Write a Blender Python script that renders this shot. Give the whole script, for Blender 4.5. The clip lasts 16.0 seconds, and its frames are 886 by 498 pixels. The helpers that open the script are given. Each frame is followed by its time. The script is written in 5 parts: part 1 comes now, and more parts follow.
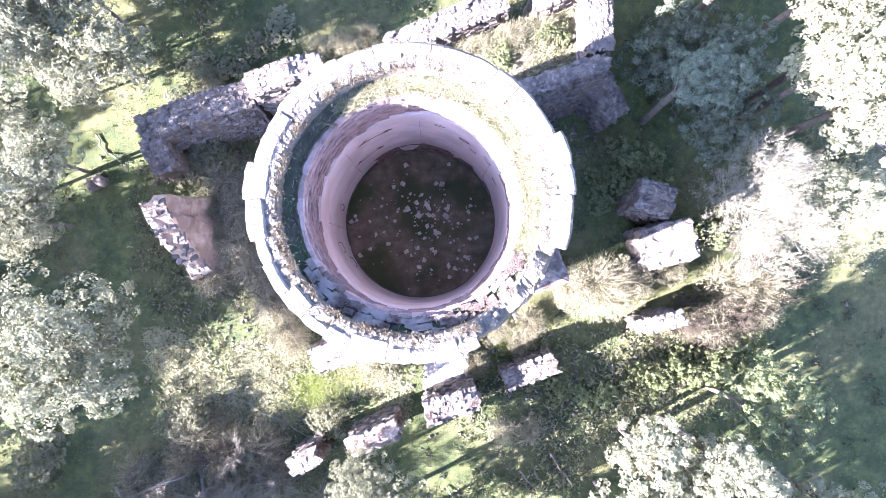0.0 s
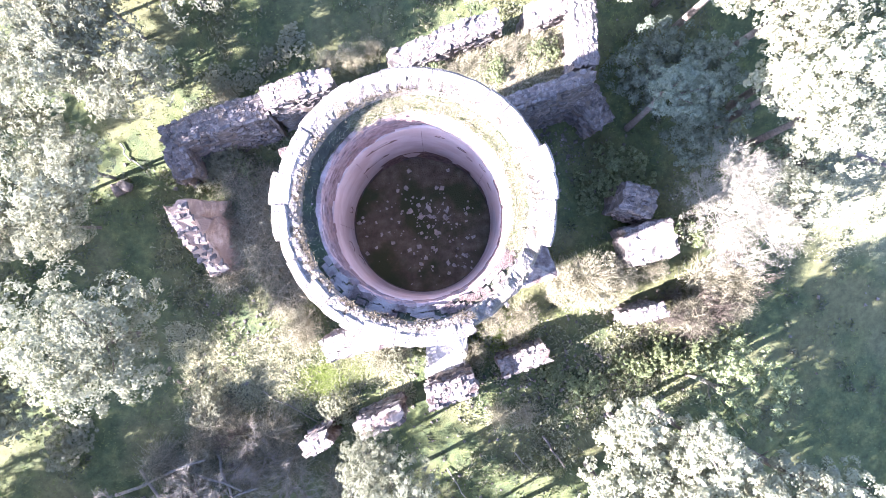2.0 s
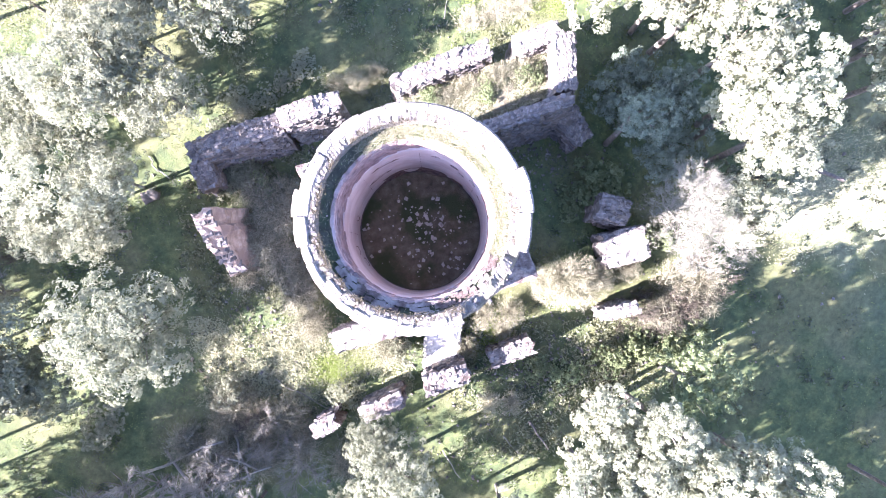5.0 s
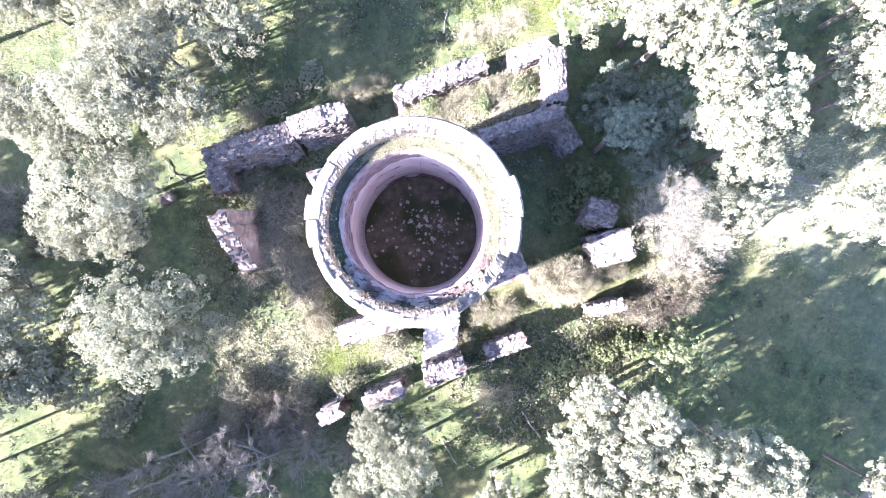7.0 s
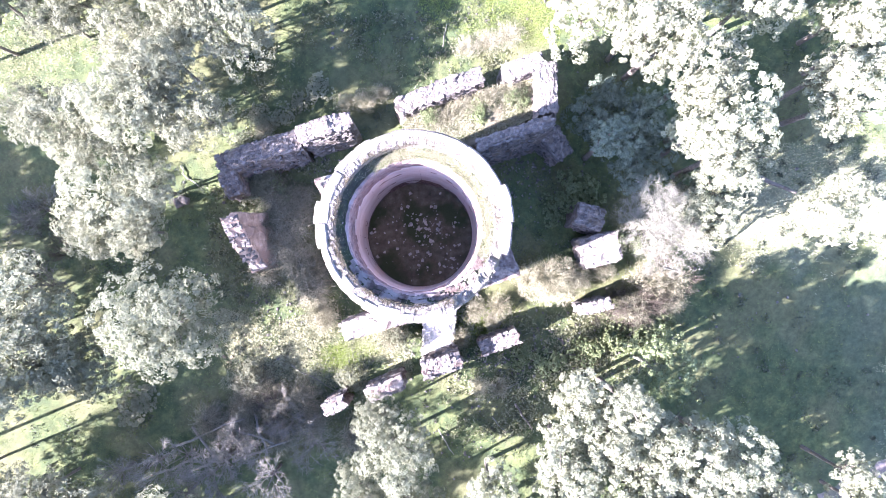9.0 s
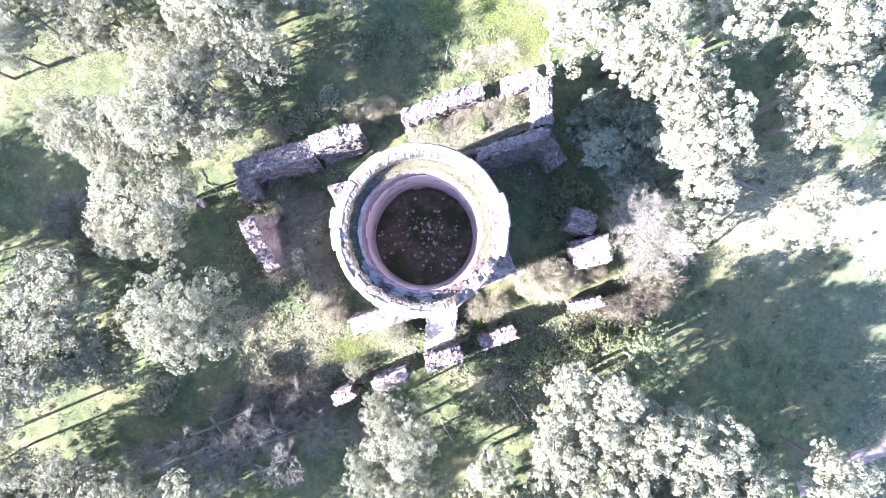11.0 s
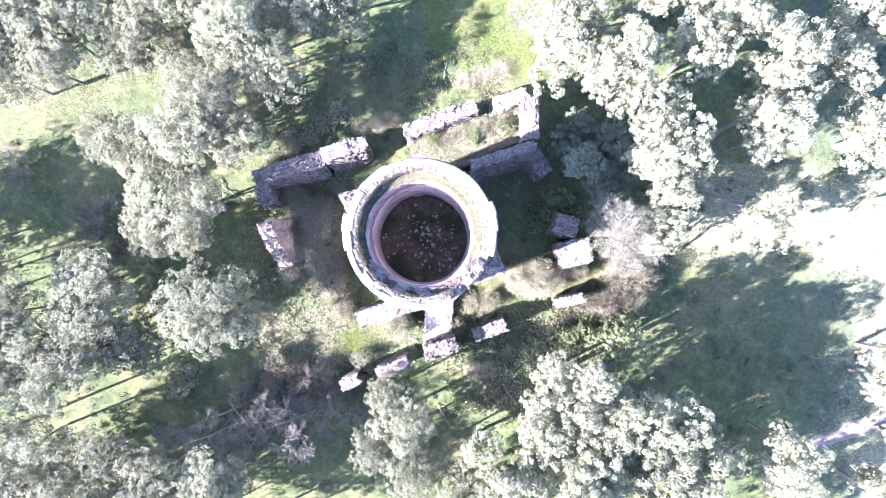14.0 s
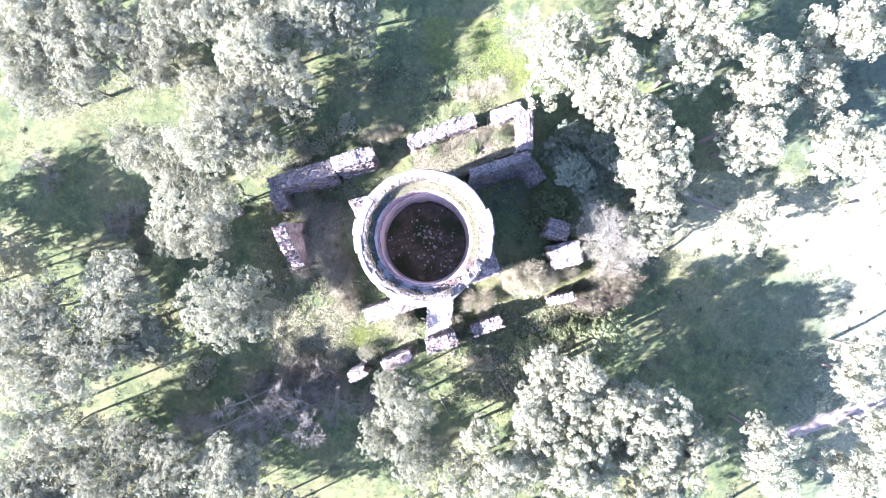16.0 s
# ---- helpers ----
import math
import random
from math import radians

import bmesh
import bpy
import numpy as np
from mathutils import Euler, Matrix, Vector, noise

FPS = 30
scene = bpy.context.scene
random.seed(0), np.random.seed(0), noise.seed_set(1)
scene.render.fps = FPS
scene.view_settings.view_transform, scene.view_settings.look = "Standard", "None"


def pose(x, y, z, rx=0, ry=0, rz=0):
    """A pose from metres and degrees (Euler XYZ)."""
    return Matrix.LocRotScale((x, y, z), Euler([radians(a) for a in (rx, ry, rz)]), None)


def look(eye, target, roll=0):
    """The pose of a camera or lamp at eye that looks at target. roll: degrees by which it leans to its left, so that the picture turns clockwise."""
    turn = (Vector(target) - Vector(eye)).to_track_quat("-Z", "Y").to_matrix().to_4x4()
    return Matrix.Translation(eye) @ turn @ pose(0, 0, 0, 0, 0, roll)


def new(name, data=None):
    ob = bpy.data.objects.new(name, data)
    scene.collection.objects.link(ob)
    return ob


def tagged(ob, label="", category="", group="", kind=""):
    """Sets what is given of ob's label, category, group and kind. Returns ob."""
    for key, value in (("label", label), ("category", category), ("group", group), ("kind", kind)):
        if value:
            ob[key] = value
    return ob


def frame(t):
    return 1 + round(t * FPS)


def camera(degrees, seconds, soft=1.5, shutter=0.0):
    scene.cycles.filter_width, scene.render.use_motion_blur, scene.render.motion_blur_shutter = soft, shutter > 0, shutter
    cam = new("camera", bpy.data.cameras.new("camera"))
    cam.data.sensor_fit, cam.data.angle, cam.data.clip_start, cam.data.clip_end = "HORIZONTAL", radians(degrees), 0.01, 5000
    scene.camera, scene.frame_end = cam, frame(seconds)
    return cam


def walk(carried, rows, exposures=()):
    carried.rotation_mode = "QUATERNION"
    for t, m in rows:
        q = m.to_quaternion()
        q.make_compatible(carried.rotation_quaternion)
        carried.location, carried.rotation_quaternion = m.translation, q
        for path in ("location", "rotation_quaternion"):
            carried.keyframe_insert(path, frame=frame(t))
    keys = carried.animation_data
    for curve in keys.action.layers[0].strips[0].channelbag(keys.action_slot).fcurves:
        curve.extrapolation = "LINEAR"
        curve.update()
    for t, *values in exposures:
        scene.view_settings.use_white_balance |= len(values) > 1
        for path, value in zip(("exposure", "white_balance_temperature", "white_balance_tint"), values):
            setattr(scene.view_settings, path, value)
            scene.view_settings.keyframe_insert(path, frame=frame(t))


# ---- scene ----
cam = camera(68.0, 16.0, soft=0.8)
METRES, EYE, TILT, LEAN, TURN = 17.0, 24.6, -88.8, -0.4, 0.0
ROWS = [
    (0.0, 0.0, 0.0, 0.0, 0.0, 0.0, -0.0),
    (0.5, 0.0002, -0.026, 0.0, -0.01, -0.0, 0.12),
    (1.0, -0.0002, -0.0531, -0.0006, -0.01, -0.04, 0.21),
    (1.5, -0.0003, -0.0816, -0.0013, -0.04, -0.05, 0.27),
    (2.0, -0.0015, -0.1096, -0.0019, -0.06, -0.05, 0.31),
    (2.5, -0.0059, -0.138, -0.0019, -0.03, -0.08, 0.34),
    (3.0, -0.0031, -0.1641, 0.002, -0.07, -0.1, 0.34),
    (3.5, 0.0003, -0.19, 0.0055, -0.05, -0.12, 0.34),
    (4.0, 0.0034, -0.2183, 0.0065, -0.05, -0.08, 0.27),
    (6.5, 0.01, -0.3574, 0.0078, -0.11, -0.12, -0.05),
    (7.0, 0.0099, -0.3827, 0.0085, -0.1, -0.13, -0.1),
    (7.5, 0.0077, -0.4054, 0.0094, -0.09, -0.13, -0.16),
    (8.0, 0.0085, -0.4302, 0.0119, -0.1, -0.13, -0.19),
    (8.5, 0.0119, -0.4587, 0.0148, -0.12, -0.14, -0.26),
    (9.0, 0.0148, -0.4903, 0.0128, -0.11, -0.13, -0.39),
    (11.5, 0.0066, -0.6503, 0.0209, -0.12, -0.16, -0.63),
    (12.0, 0.009, -0.6826, 0.0238, -0.12, -0.14, -0.67),
    (12.5, 0.013, -0.7183, 0.0236, -0.13, -0.13, -0.71),
    (13.0, 0.0139, -0.7549, 0.0212, -0.12, -0.12, -0.76),
    (13.5, 0.0117, -0.7923, 0.0196, -0.15, -0.12, -0.8),
    (14.0, 0.0136, -0.8294, 0.0191, -0.16, -0.09, -0.86),
    (14.5, 0.0164, -0.8674, 0.0203, -0.15, -0.09, -0.96),
    (15.0, 0.0151, -0.9065, 0.0217, -0.16, -0.08, -1.02),
    (15.5, 0.0102, -0.9502, 0.0247, -0.18, -0.09, -1.02),
    (16.0, 0.0077, -0.9954, 0.0257, -0.21, -0.09, -1.01),
]
STOPS, KELVIN, TINT = 3.7, 5760, 35
walk(cam, [(t, pose(0, 0, EYE, TILT, LEAN, TURN) @ pose(METRES * x, METRES * y, METRES * z, 90 + pitch, roll, yaw)) for t, x, y, z, yaw, pitch, roll in ROWS], [(0.0, STOPS + 0.03, KELVIN + 90, TINT), (16.0, STOPS - 0.2, KELVIN - 190, TINT + 1)])

# ---- light ----
SHADOW_WAY, SUN_HEIGHT = 24.0, 29.5
world = bpy.data.worlds.new("sky")
scene.world = world
world.use_nodes = True
sky = world.node_tree.nodes.new("ShaderNodeTexSky")
sky.sky_type, sky.sun_disc = "NISHITA", False
sky.sun_elevation, sky.sun_rotation = radians(SUN_HEIGHT), radians(270 - SHADOW_WAY)
world.node_tree.links.new(sky.outputs[0], world.node_tree.nodes["Background"].inputs[0])
world.node_tree.nodes["Background"].inputs[1].default_value = 0.077
sky.ozone_density, sky.air_density = 2.4, 1.25
sun = new("sun", bpy.data.lights.new("sun", "SUN"))
sun.data.energy, sun.data.angle, sun.data.color = 5.4, radians(0.6), (1.0, 0.93, 0.79)
_a, _e = radians(SHADOW_WAY), radians(SUN_HEIGHT)
SUNWAY = Vector((math.cos(_a) * math.cos(_e), math.sin(_a) * math.cos(_e), -math.sin(_e)))
sun.matrix_world = look((-40, -12, 30), Vector((-40, -12, 30)) + SUNWAY)


# ---- materials ----
def material(name, stops, scale=3.0, detail=8.0, rough=0.85, bump=0.3, bump_scale=25.0, patch=None, patch_scale=0.5,
             random_tone=0.0, local=False, clear=0.0):
    """A noise-coloured surface: stops are (place, colour); patch is a second colour laid on in large stains."""
    m = bpy.data.materials.new(name)
    m.use_nodes = True
    n, l = m.node_tree.nodes, m.node_tree.links
    b = n["Principled BSDF"]
    b.inputs["Roughness"].default_value = rough
    b.inputs["Specular IOR Level"].default_value = 0.25
    if local:
        where = n.new("ShaderNodeTexCoord").outputs["Object"]
    else:
        where = n.new("ShaderNodeNewGeometry").outputs["Position"]
    tex = n.new("ShaderNodeTexNoise")
    tex.inputs["Scale"].default_value, tex.inputs["Detail"].default_value = scale, detail
    tex.inputs["Roughness"].default_value = 0.65
    l.new(where, tex.inputs["Vector"])
    ramp = n.new("ShaderNodeValToRGB")
    while len(ramp.color_ramp.elements) < len(stops):
        ramp.color_ramp.elements.new(0.5)
    for e, (p, c) in zip(ramp.color_ramp.elements, stops):
        e.position, e.color = p, (*c, 1)
    l.new(tex.outputs["Fac"], ramp.inputs["Fac"])
    out = ramp.outputs["Color"]
    if patch:
        big = n.new("ShaderNodeTexNoise")
        big.inputs["Scale"].default_value, big.inputs["Detail"].default_value = patch_scale, 6
        l.new(where, big.inputs["Vector"])
        cut = n.new("ShaderNodeValToRGB")
        cut.color_ramp.elements[0].position, cut.color_ramp.elements[1].position = 0.46, 0.6
        l.new(big.outputs["Fac"], cut.inputs["Fac"])
        mix = n.new("ShaderNodeMix")
        mix.data_type = "RGBA"
        l.new(cut.outputs["Color"], mix.inputs[0])
        l.new(out, mix.inputs[6])
        mix.inputs[7].default_value = (*patch, 1)
        out = mix.outputs[2]
    if random_tone:
        info = n.new("ShaderNodeObjectInfo")
        rng = n.new("ShaderNodeMapRange")
        rng.inputs[3].default_value, rng.inputs[4].default_value = 1 - random_tone, 1 + random_tone
        l.new(info.outputs["Random"], rng.inputs[0])
        hsv = n.new("ShaderNodeHueSaturation")
        l.new(rng.outputs[0], hsv.inputs["Value"])
        l.new(out, hsv.inputs["Color"])
        out = hsv.outputs["Color"]
    l.new(out, b.inputs["Base Color"])
    if bump:
        fine = n.new("ShaderNodeTexNoise")
        fine.inputs["Scale"].default_value, fine.inputs["Detail"].default_value = bump_scale, 6
        l.new(where, fine.inputs["Vector"])
        bp = n.new("ShaderNodeBump")
        bp.inputs["Strength"].default_value, bp.inputs["Distance"].default_value = bump, 0.05
        l.new(fine.outputs["Fac"], bp.inputs["Height"])
        l.new(bp.outputs["Normal"], b.inputs["Normal"])
    return m


def leaf_material(name, dark, light, rough=0.5, through_part=0.3, gloss=0.4):
    """Leaves: tone varies leaf by leaf and tree by tree, and some light passes through them."""
    m = bpy.data.materials.new(name)
    m.use_nodes = True
    n, l = m.node_tree.nodes, m.node_tree.links
    b = n["Principled BSDF"]
    b.inputs["Roughness"].default_value = rough
    b.inputs["Specular IOR Level"].default_value = gloss
    geo, info = n.new("ShaderNodeNewGeometry"), n.new("ShaderNodeObjectInfo")
    mix = n.new("ShaderNodeMix")
    mix.data_type = "RGBA"
    mix.inputs[6].default_value, mix.inputs[7].default_value = (*dark, 1), (*light, 1)
    l.new(geo.outputs["Random Per Island"], mix.inputs[0])
    rng = n.new("ShaderNodeMapRange")
    rng.inputs[3].default_value, rng.inputs[4].default_value = 0.8, 1.2
    l.new(info.outputs["Random"], rng.inputs[0])
    hsv = n.new("ShaderNodeHueSaturation")
    l.new(rng.outputs[0], hsv.inputs["Value"])
    l.new(mix.outputs[2], hsv.inputs["Color"])
    l.new(hsv.outputs["Color"], b.inputs["Base Color"])
    tr = n.new("ShaderNodeBsdfTranslucent")
    l.new(hsv.outputs["Color"], tr.inputs["Color"])
    sh = n.new("ShaderNodeMixShader")
    sh.inputs[0].default_value = through_part
    l.new(b.outputs[0], sh.inputs[1])
    l.new(tr.outputs[0], sh.inputs[2])
    l.new(sh.outputs[0], n["Material Output"].inputs["Surface"])
    return m


M_GRASS = material("grass_ground", [(0.3, (0.033, 0.0532, 0.0263)), (0.5, (0.0605, 0.0816, 0.0351)), (0.7, (0.108, 0.126, 0.0497))], 1.6, 10,
                   0.95, 0.6, 30, patch=(0.0916, 0.0987, 0.0476), patch_scale=0.35)
_n, _l = M_GRASS.node_tree.nodes, M_GRASS.node_tree.links
_b = _n["Principled BSDF"]
_old = _b.inputs["Base Color"].links[0].from_socket
_geo, _sep = _n.new("ShaderNodeNewGeometry"), _n.new("ShaderNodeSeparateXYZ")
_l.new(_geo.outputs["Position"], _sep.inputs[0])
_nz = _n.new("ShaderNodeTexNoise")
_nz.inputs["Scale"].default_value, _nz.inputs["Detail"].default_value = 0.3, 8
_l.new(_geo.outputs["Position"], _nz.inputs["Vector"])
_mad = _n.new("ShaderNodeMath")
_mad.operation = "MULTIPLY_ADD"
_mad.inputs[1].default_value = 14.0
_l.new(_nz.outputs["Fac"], _mad.inputs[0])
_l.new(_sep.outputs["X"], _mad.inputs[2])
_rng = _n.new("ShaderNodeMapRange")
_rng.inputs[1].default_value, _rng.inputs[2].default_value = 26.0, 33.0
_l.new(_mad.outputs[0], _rng.inputs[0])
_mix = _n.new("ShaderNodeMix")
_mix.data_type = "RGBA"
_l.new(_rng.outputs[0], _mix.inputs[0])
_l.new(_old, _mix.inputs[6])
_mix.inputs[7].default_value = (0.066, 0.088, 0.056, 1)
_tufts = _n.new("ShaderNodeTexNoise")
_tufts.inputs["Scale"].default_value, _tufts.inputs["Detail"].default_value, _tufts.inputs["Roughness"].default_value = 3.5, 12, 0.75
_l.new(_geo.outputs["Position"], _tufts.inputs["Vector"])
_vary = _n.new("ShaderNodeMapRange")
_vary.inputs[1].default_value, _vary.inputs[2].default_value = 0.33, 0.67
_vary.inputs[3].default_value, _vary.inputs[4].default_value = 0.62, 1.35
_l.new(_tufts.outputs["Fac"], _vary.inputs[0])
_hsv = _n.new("ShaderNodeHueSaturation")
_l.new(_vary.outputs[0], _hsv.inputs["Value"])
# sunlight on the open field east of the ruin, painted as paler ground


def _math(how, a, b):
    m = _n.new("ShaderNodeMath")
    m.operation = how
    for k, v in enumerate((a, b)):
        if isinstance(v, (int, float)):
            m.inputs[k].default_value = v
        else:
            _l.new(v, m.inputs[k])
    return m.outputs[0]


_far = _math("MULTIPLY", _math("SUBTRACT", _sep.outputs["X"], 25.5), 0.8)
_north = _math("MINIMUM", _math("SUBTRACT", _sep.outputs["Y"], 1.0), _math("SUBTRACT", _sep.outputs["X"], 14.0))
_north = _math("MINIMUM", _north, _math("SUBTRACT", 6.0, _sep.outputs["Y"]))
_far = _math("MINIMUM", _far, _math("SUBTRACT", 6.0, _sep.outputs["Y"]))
_sunlit = _n.new("ShaderNodeMapRange")
_sunlit.inputs[1].default_value, _sunlit.inputs[2].default_value = 2.6, 5.2
_l.new(_math("ADD", _math("MAXIMUM", _far, _north), _math("MULTIPLY", _nz.outputs["Fac"], 7.0)), _sunlit.inputs[0])
_sunlit_mix = _n.new("ShaderNodeMix")
_sunlit_mix.data_type = "RGBA"
_l.new(_sunlit.outputs[0], _sunlit_mix.inputs[0])
_l.new(_mix.outputs[2], _sunlit_mix.inputs[6])
_sunlit_mix.inputs[7].default_value = (0.15, 0.162, 0.105, 1)
_l.new(_sunlit_mix.outputs[2], _hsv.inputs["Color"])
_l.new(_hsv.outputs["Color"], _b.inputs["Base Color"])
M_STONE = material("limestone", [(0.3, (0.0825, 0.075, 0.0675)), (0.5, (0.161, 0.148, 0.137)), (0.72, (0.225, 0.209, 0.194))], 5, 10, 0.9, 0.9, 22,
                   patch=(0.124, 0.112, 0.105), patch_scale=1.3)
M_BLOCK = material("dressed_stone", [(0.25, (0.103, 0.0957, 0.0869)), (0.45, (0.173, 0.16, 0.148)), (0.7, (0.227, 0.213, 0.199))], 4, 10, 0.85, 0.9, 18,
                   patch=(0.132, 0.122, 0.111), patch_scale=5.0, random_tone=0.15)
M_RUBBLE = material("rubble_stone", [(0.3, (0.09, 0.084, 0.081)), (0.55, (0.158, 0.146, 0.14)), (0.75, (0.217, 0.204, 0.194))], 6, 8, 0.9, 0.4, 30,
                    random_tone=0.3)
M_WORK = material("mixed_small_stones", [(0.3, (0.09, 0.0825, 0.0788)), (0.55, (0.165, 0.154, 0.145)), (0.75, (0.232, 0.217, 0.204))], 7, 8, 0.9, 0.4, 30)
_n, _l = M_WORK.node_tree.nodes, M_WORK.node_tree.links
_b = _n["Principled BSDF"]
_old = _b.inputs["Base Color"].links[0].from_socket
_isl, _spr, _hsv = _n.new("ShaderNodeNewGeometry"), _n.new("ShaderNodeMapRange"), _n.new("ShaderNodeHueSaturation")
_spr.inputs[3].default_value, _spr.inputs[4].default_value = 0.5, 1.1
_l.new(_isl.outputs["Random Per Island"], _spr.inputs[0])
_l.new(_spr.outputs[0], _hsv.inputs["Value"])
_l.new(_old, _hsv.inputs["Color"])
_l.new(_hsv.outputs["Color"], _b.inputs["Base Color"])
M_MORTAR = material("earthy_mortar", [(0.3, (0.08, 0.068, 0.06)), (0.52, (0.16, 0.14, 0.128)), (0.72, (0.288, 0.264, 0.248))], 7, 12, 0.95, 0.8, 30,
                    patch=(0.112, 0.096, 0.08), patch_scale=1.8)
M_LIME = material("crumbled_lime_mortar", [(0.3, (0.069, 0.0621, 0.0517)), (0.5, (0.148, 0.137, 0.123)), (0.72, (0.213, 0.2, 0.185))], 9, 12, 0.95, 1.0, 26,
                  patch=(0.118, 0.107, 0.0828), patch_scale=3.5)
M_EARTH = material("brown_earthy_masonry", [(0.3, (0.0525, 0.0375, 0.0338)), (0.52, (0.105, 0.0825, 0.075)), (0.72, (0.203, 0.173, 0.158))], 6, 12, 0.95, 0.8, 30,
                   patch=(0.225, 0.203, 0.188), patch_scale=1.5)
M_TAN = material("sandy_masonry", [(0.3, (0.2, 0.145, 0.11)), (0.5, (0.4, 0.31, 0.245)), (0.7, (0.53, 0.45, 0.375))], 3, 12, 0.95, 0.9, 22,
                 patch=(0.24, 0.18, 0.145), patch_scale=1.1)
M_PLASTER = material("pink_plaster", [(0.3, (0.57, 0.518, 0.503)), (0.5, (0.665, 0.617, 0.603)), (0.7, (0.722, 0.679, 0.665))], 1.2, 10, 0.8, 0.12, 20,
                     patch=(0.57, 0.503, 0.484), patch_scale=0.9)
M_BRICK = material("old_brick", [(0.3, (0.195, 0.139, 0.127)), (0.55, (0.325, 0.242, 0.224)), (0.75, (0.43, 0.355, 0.338))], 5, 8, 0.9, 0.6, 30,
                   random_tone=0.22)
M_PALEBRICK = material("limewashed_brick", [(0.3, (0.34, 0.29, 0.28)), (0.6, (0.52, 0.465, 0.455))], 6, 8, 0.9, 0.6, 30, random_tone=0.15)
M_SOIL = material("dark_soil", [(0.3, (0.084, 0.0756, 0.0504)), (0.55, (0.175, 0.151, 0.105)), (0.75, (0.28, 0.245, 0.182))], 3, 10, 0.95, 0.8, 25,
                  patch=(0.063, 0.0784, 0.0364), patch_scale=0.8)
M_SCRUB = material("dry_scrub_ground", [(0.3, (0.08, 0.07, 0.05)), (0.55, (0.15, 0.135, 0.095)), (0.75, (0.22, 0.2, 0.145))], 4, 10, 0.95, 0.8, 25,
                   patch=(0.07, 0.085, 0.035), patch_scale=0.7)
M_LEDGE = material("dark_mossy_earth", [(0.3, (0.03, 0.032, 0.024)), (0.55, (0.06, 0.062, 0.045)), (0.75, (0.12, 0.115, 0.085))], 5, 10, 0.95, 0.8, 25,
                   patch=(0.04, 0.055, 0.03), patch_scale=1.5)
M_PALESTONE = material("bleached_fallen_stone", [(0.3, (0.36, 0.335, 0.3)), (0.6, (0.55, 0.52, 0.47))], 6, 8, 0.9, 0.4, 30)
M_TRACK = material("bare_pinkish_earth", [(0.3, (0.12, 0.1, 0.095)), (0.55, (0.2, 0.173, 0.162)), (0.75, (0.29, 0.255, 0.238))], 3, 10, 0.95, 0.6, 25,
                   patch=(0.12, 0.115, 0.08), patch_scale=0.9)
M_BARK = material("grey_bark", [(0.35, (0.085, 0.075, 0.065)), (0.65, (0.19, 0.17, 0.15))], 8, 8, 0.9, 0.6, 20, local=True)
M_TWIG = material("pale_twigs", [(0.35, (0.113, 0.111, 0.088)), (0.65, (0.22, 0.22, 0.182))], 6, 6, 0.8, 0.0, local=True)
M_DEAD = material("grey_dead_twigs", [(0.35, (0.112, 0.107, 0.09)), (0.65, (0.23, 0.222, 0.194))], 6, 6, 0.85, 0.0, local=True)
M_DARKTWIG = material("dark_thorny_twigs", [(0.35, (0.038, 0.032, 0.026)), (0.65, (0.092, 0.08, 0.066))], 6, 6, 0.85, 0.0, local=True)
M_STRAW = leaf_material("dry_stems", (0.187, 0.183, 0.119), (0.374, 0.365, 0.268), 0.8, 0.3, 0.2)
M_BLADE = leaf_material("grass_blades", (0.05, 0.0788, 0.0238), (0.14, 0.173, 0.0595), 0.6, 0.3, 0.25)
M_OAK = leaf_material("oak_leaves", (0.255, 0.274, 0.194), (0.335, 0.355, 0.256), 0.75, 0.5, 0.12)
M_GUM = leaf_material("grey_green_leaves", (0.2, 0.215, 0.148), (0.282, 0.296, 0.212), 0.8, 0.5, 0.1)
M_ROUND = leaf_material("pale_evergreen_leaves", (0.17, 0.187, 0.13), (0.24, 0.257, 0.182), 0.75, 0.5, 0.12)
M_LAUREL = leaf_material("laurel_leaves", (0.125, 0.16, 0.121), (0.179, 0.218, 0.168), 0.9, 0.35, 0.06)
M_BRIGHT = leaf_material("fresh_leaves", (0.111, 0.149, 0.0638), (0.23, 0.272, 0.145), 0.5, 0.45, 0.3)


# ---- helpers for building ----
def part(name, bm, mat, parent=None, label="", smooth=False):
    me = bpy.data.meshes.new(name)
    bm.to_mesh(me)
    bm.free()
    me.materials.append(mat)
    if smooth:
        me.shade_smooth()
    ob = new(name, me)
    ob.parent = parent
    if label:
        ob["label"] = label
    return ob


def mesh_of(name, verts, faces, mat, smooth=False):
    me = bpy.data.meshes.new(name)
    me.from_pydata(verts if isinstance(verts, list) else verts.tolist(), [], faces if isinstance(faces, list) else faces.tolist())
    me.materials.append(mat)
    if smooth:
        me.shade_smooth()
    return me


def thing(name, label, category, at=(0, 0, 0), turn=0.0, group="", kind=""):
    ob = new(name)
    ob.matrix_basis = pose(*at, 0, 0, turn)
    ob.empty_display_size = 0.3
    return tagged(ob, label, category, group, kind)


def ground_z(x, y):
    """Height of the ground: it falls to the south and to the south-east field."""
    z = 0.6 + 1.5 * math.tanh(0.05 * y)
    z -= 1.6 / (1 + math.exp(-(x - 11) / 2.5)) / (1 + math.exp((y - 3) / 2.5))
    z += 0.18 * noise.noise((x * 0.22, y * 0.22, 0)) + 0.07 * noise.noise((x * 0.8, y * 0.8, 3))
    return z


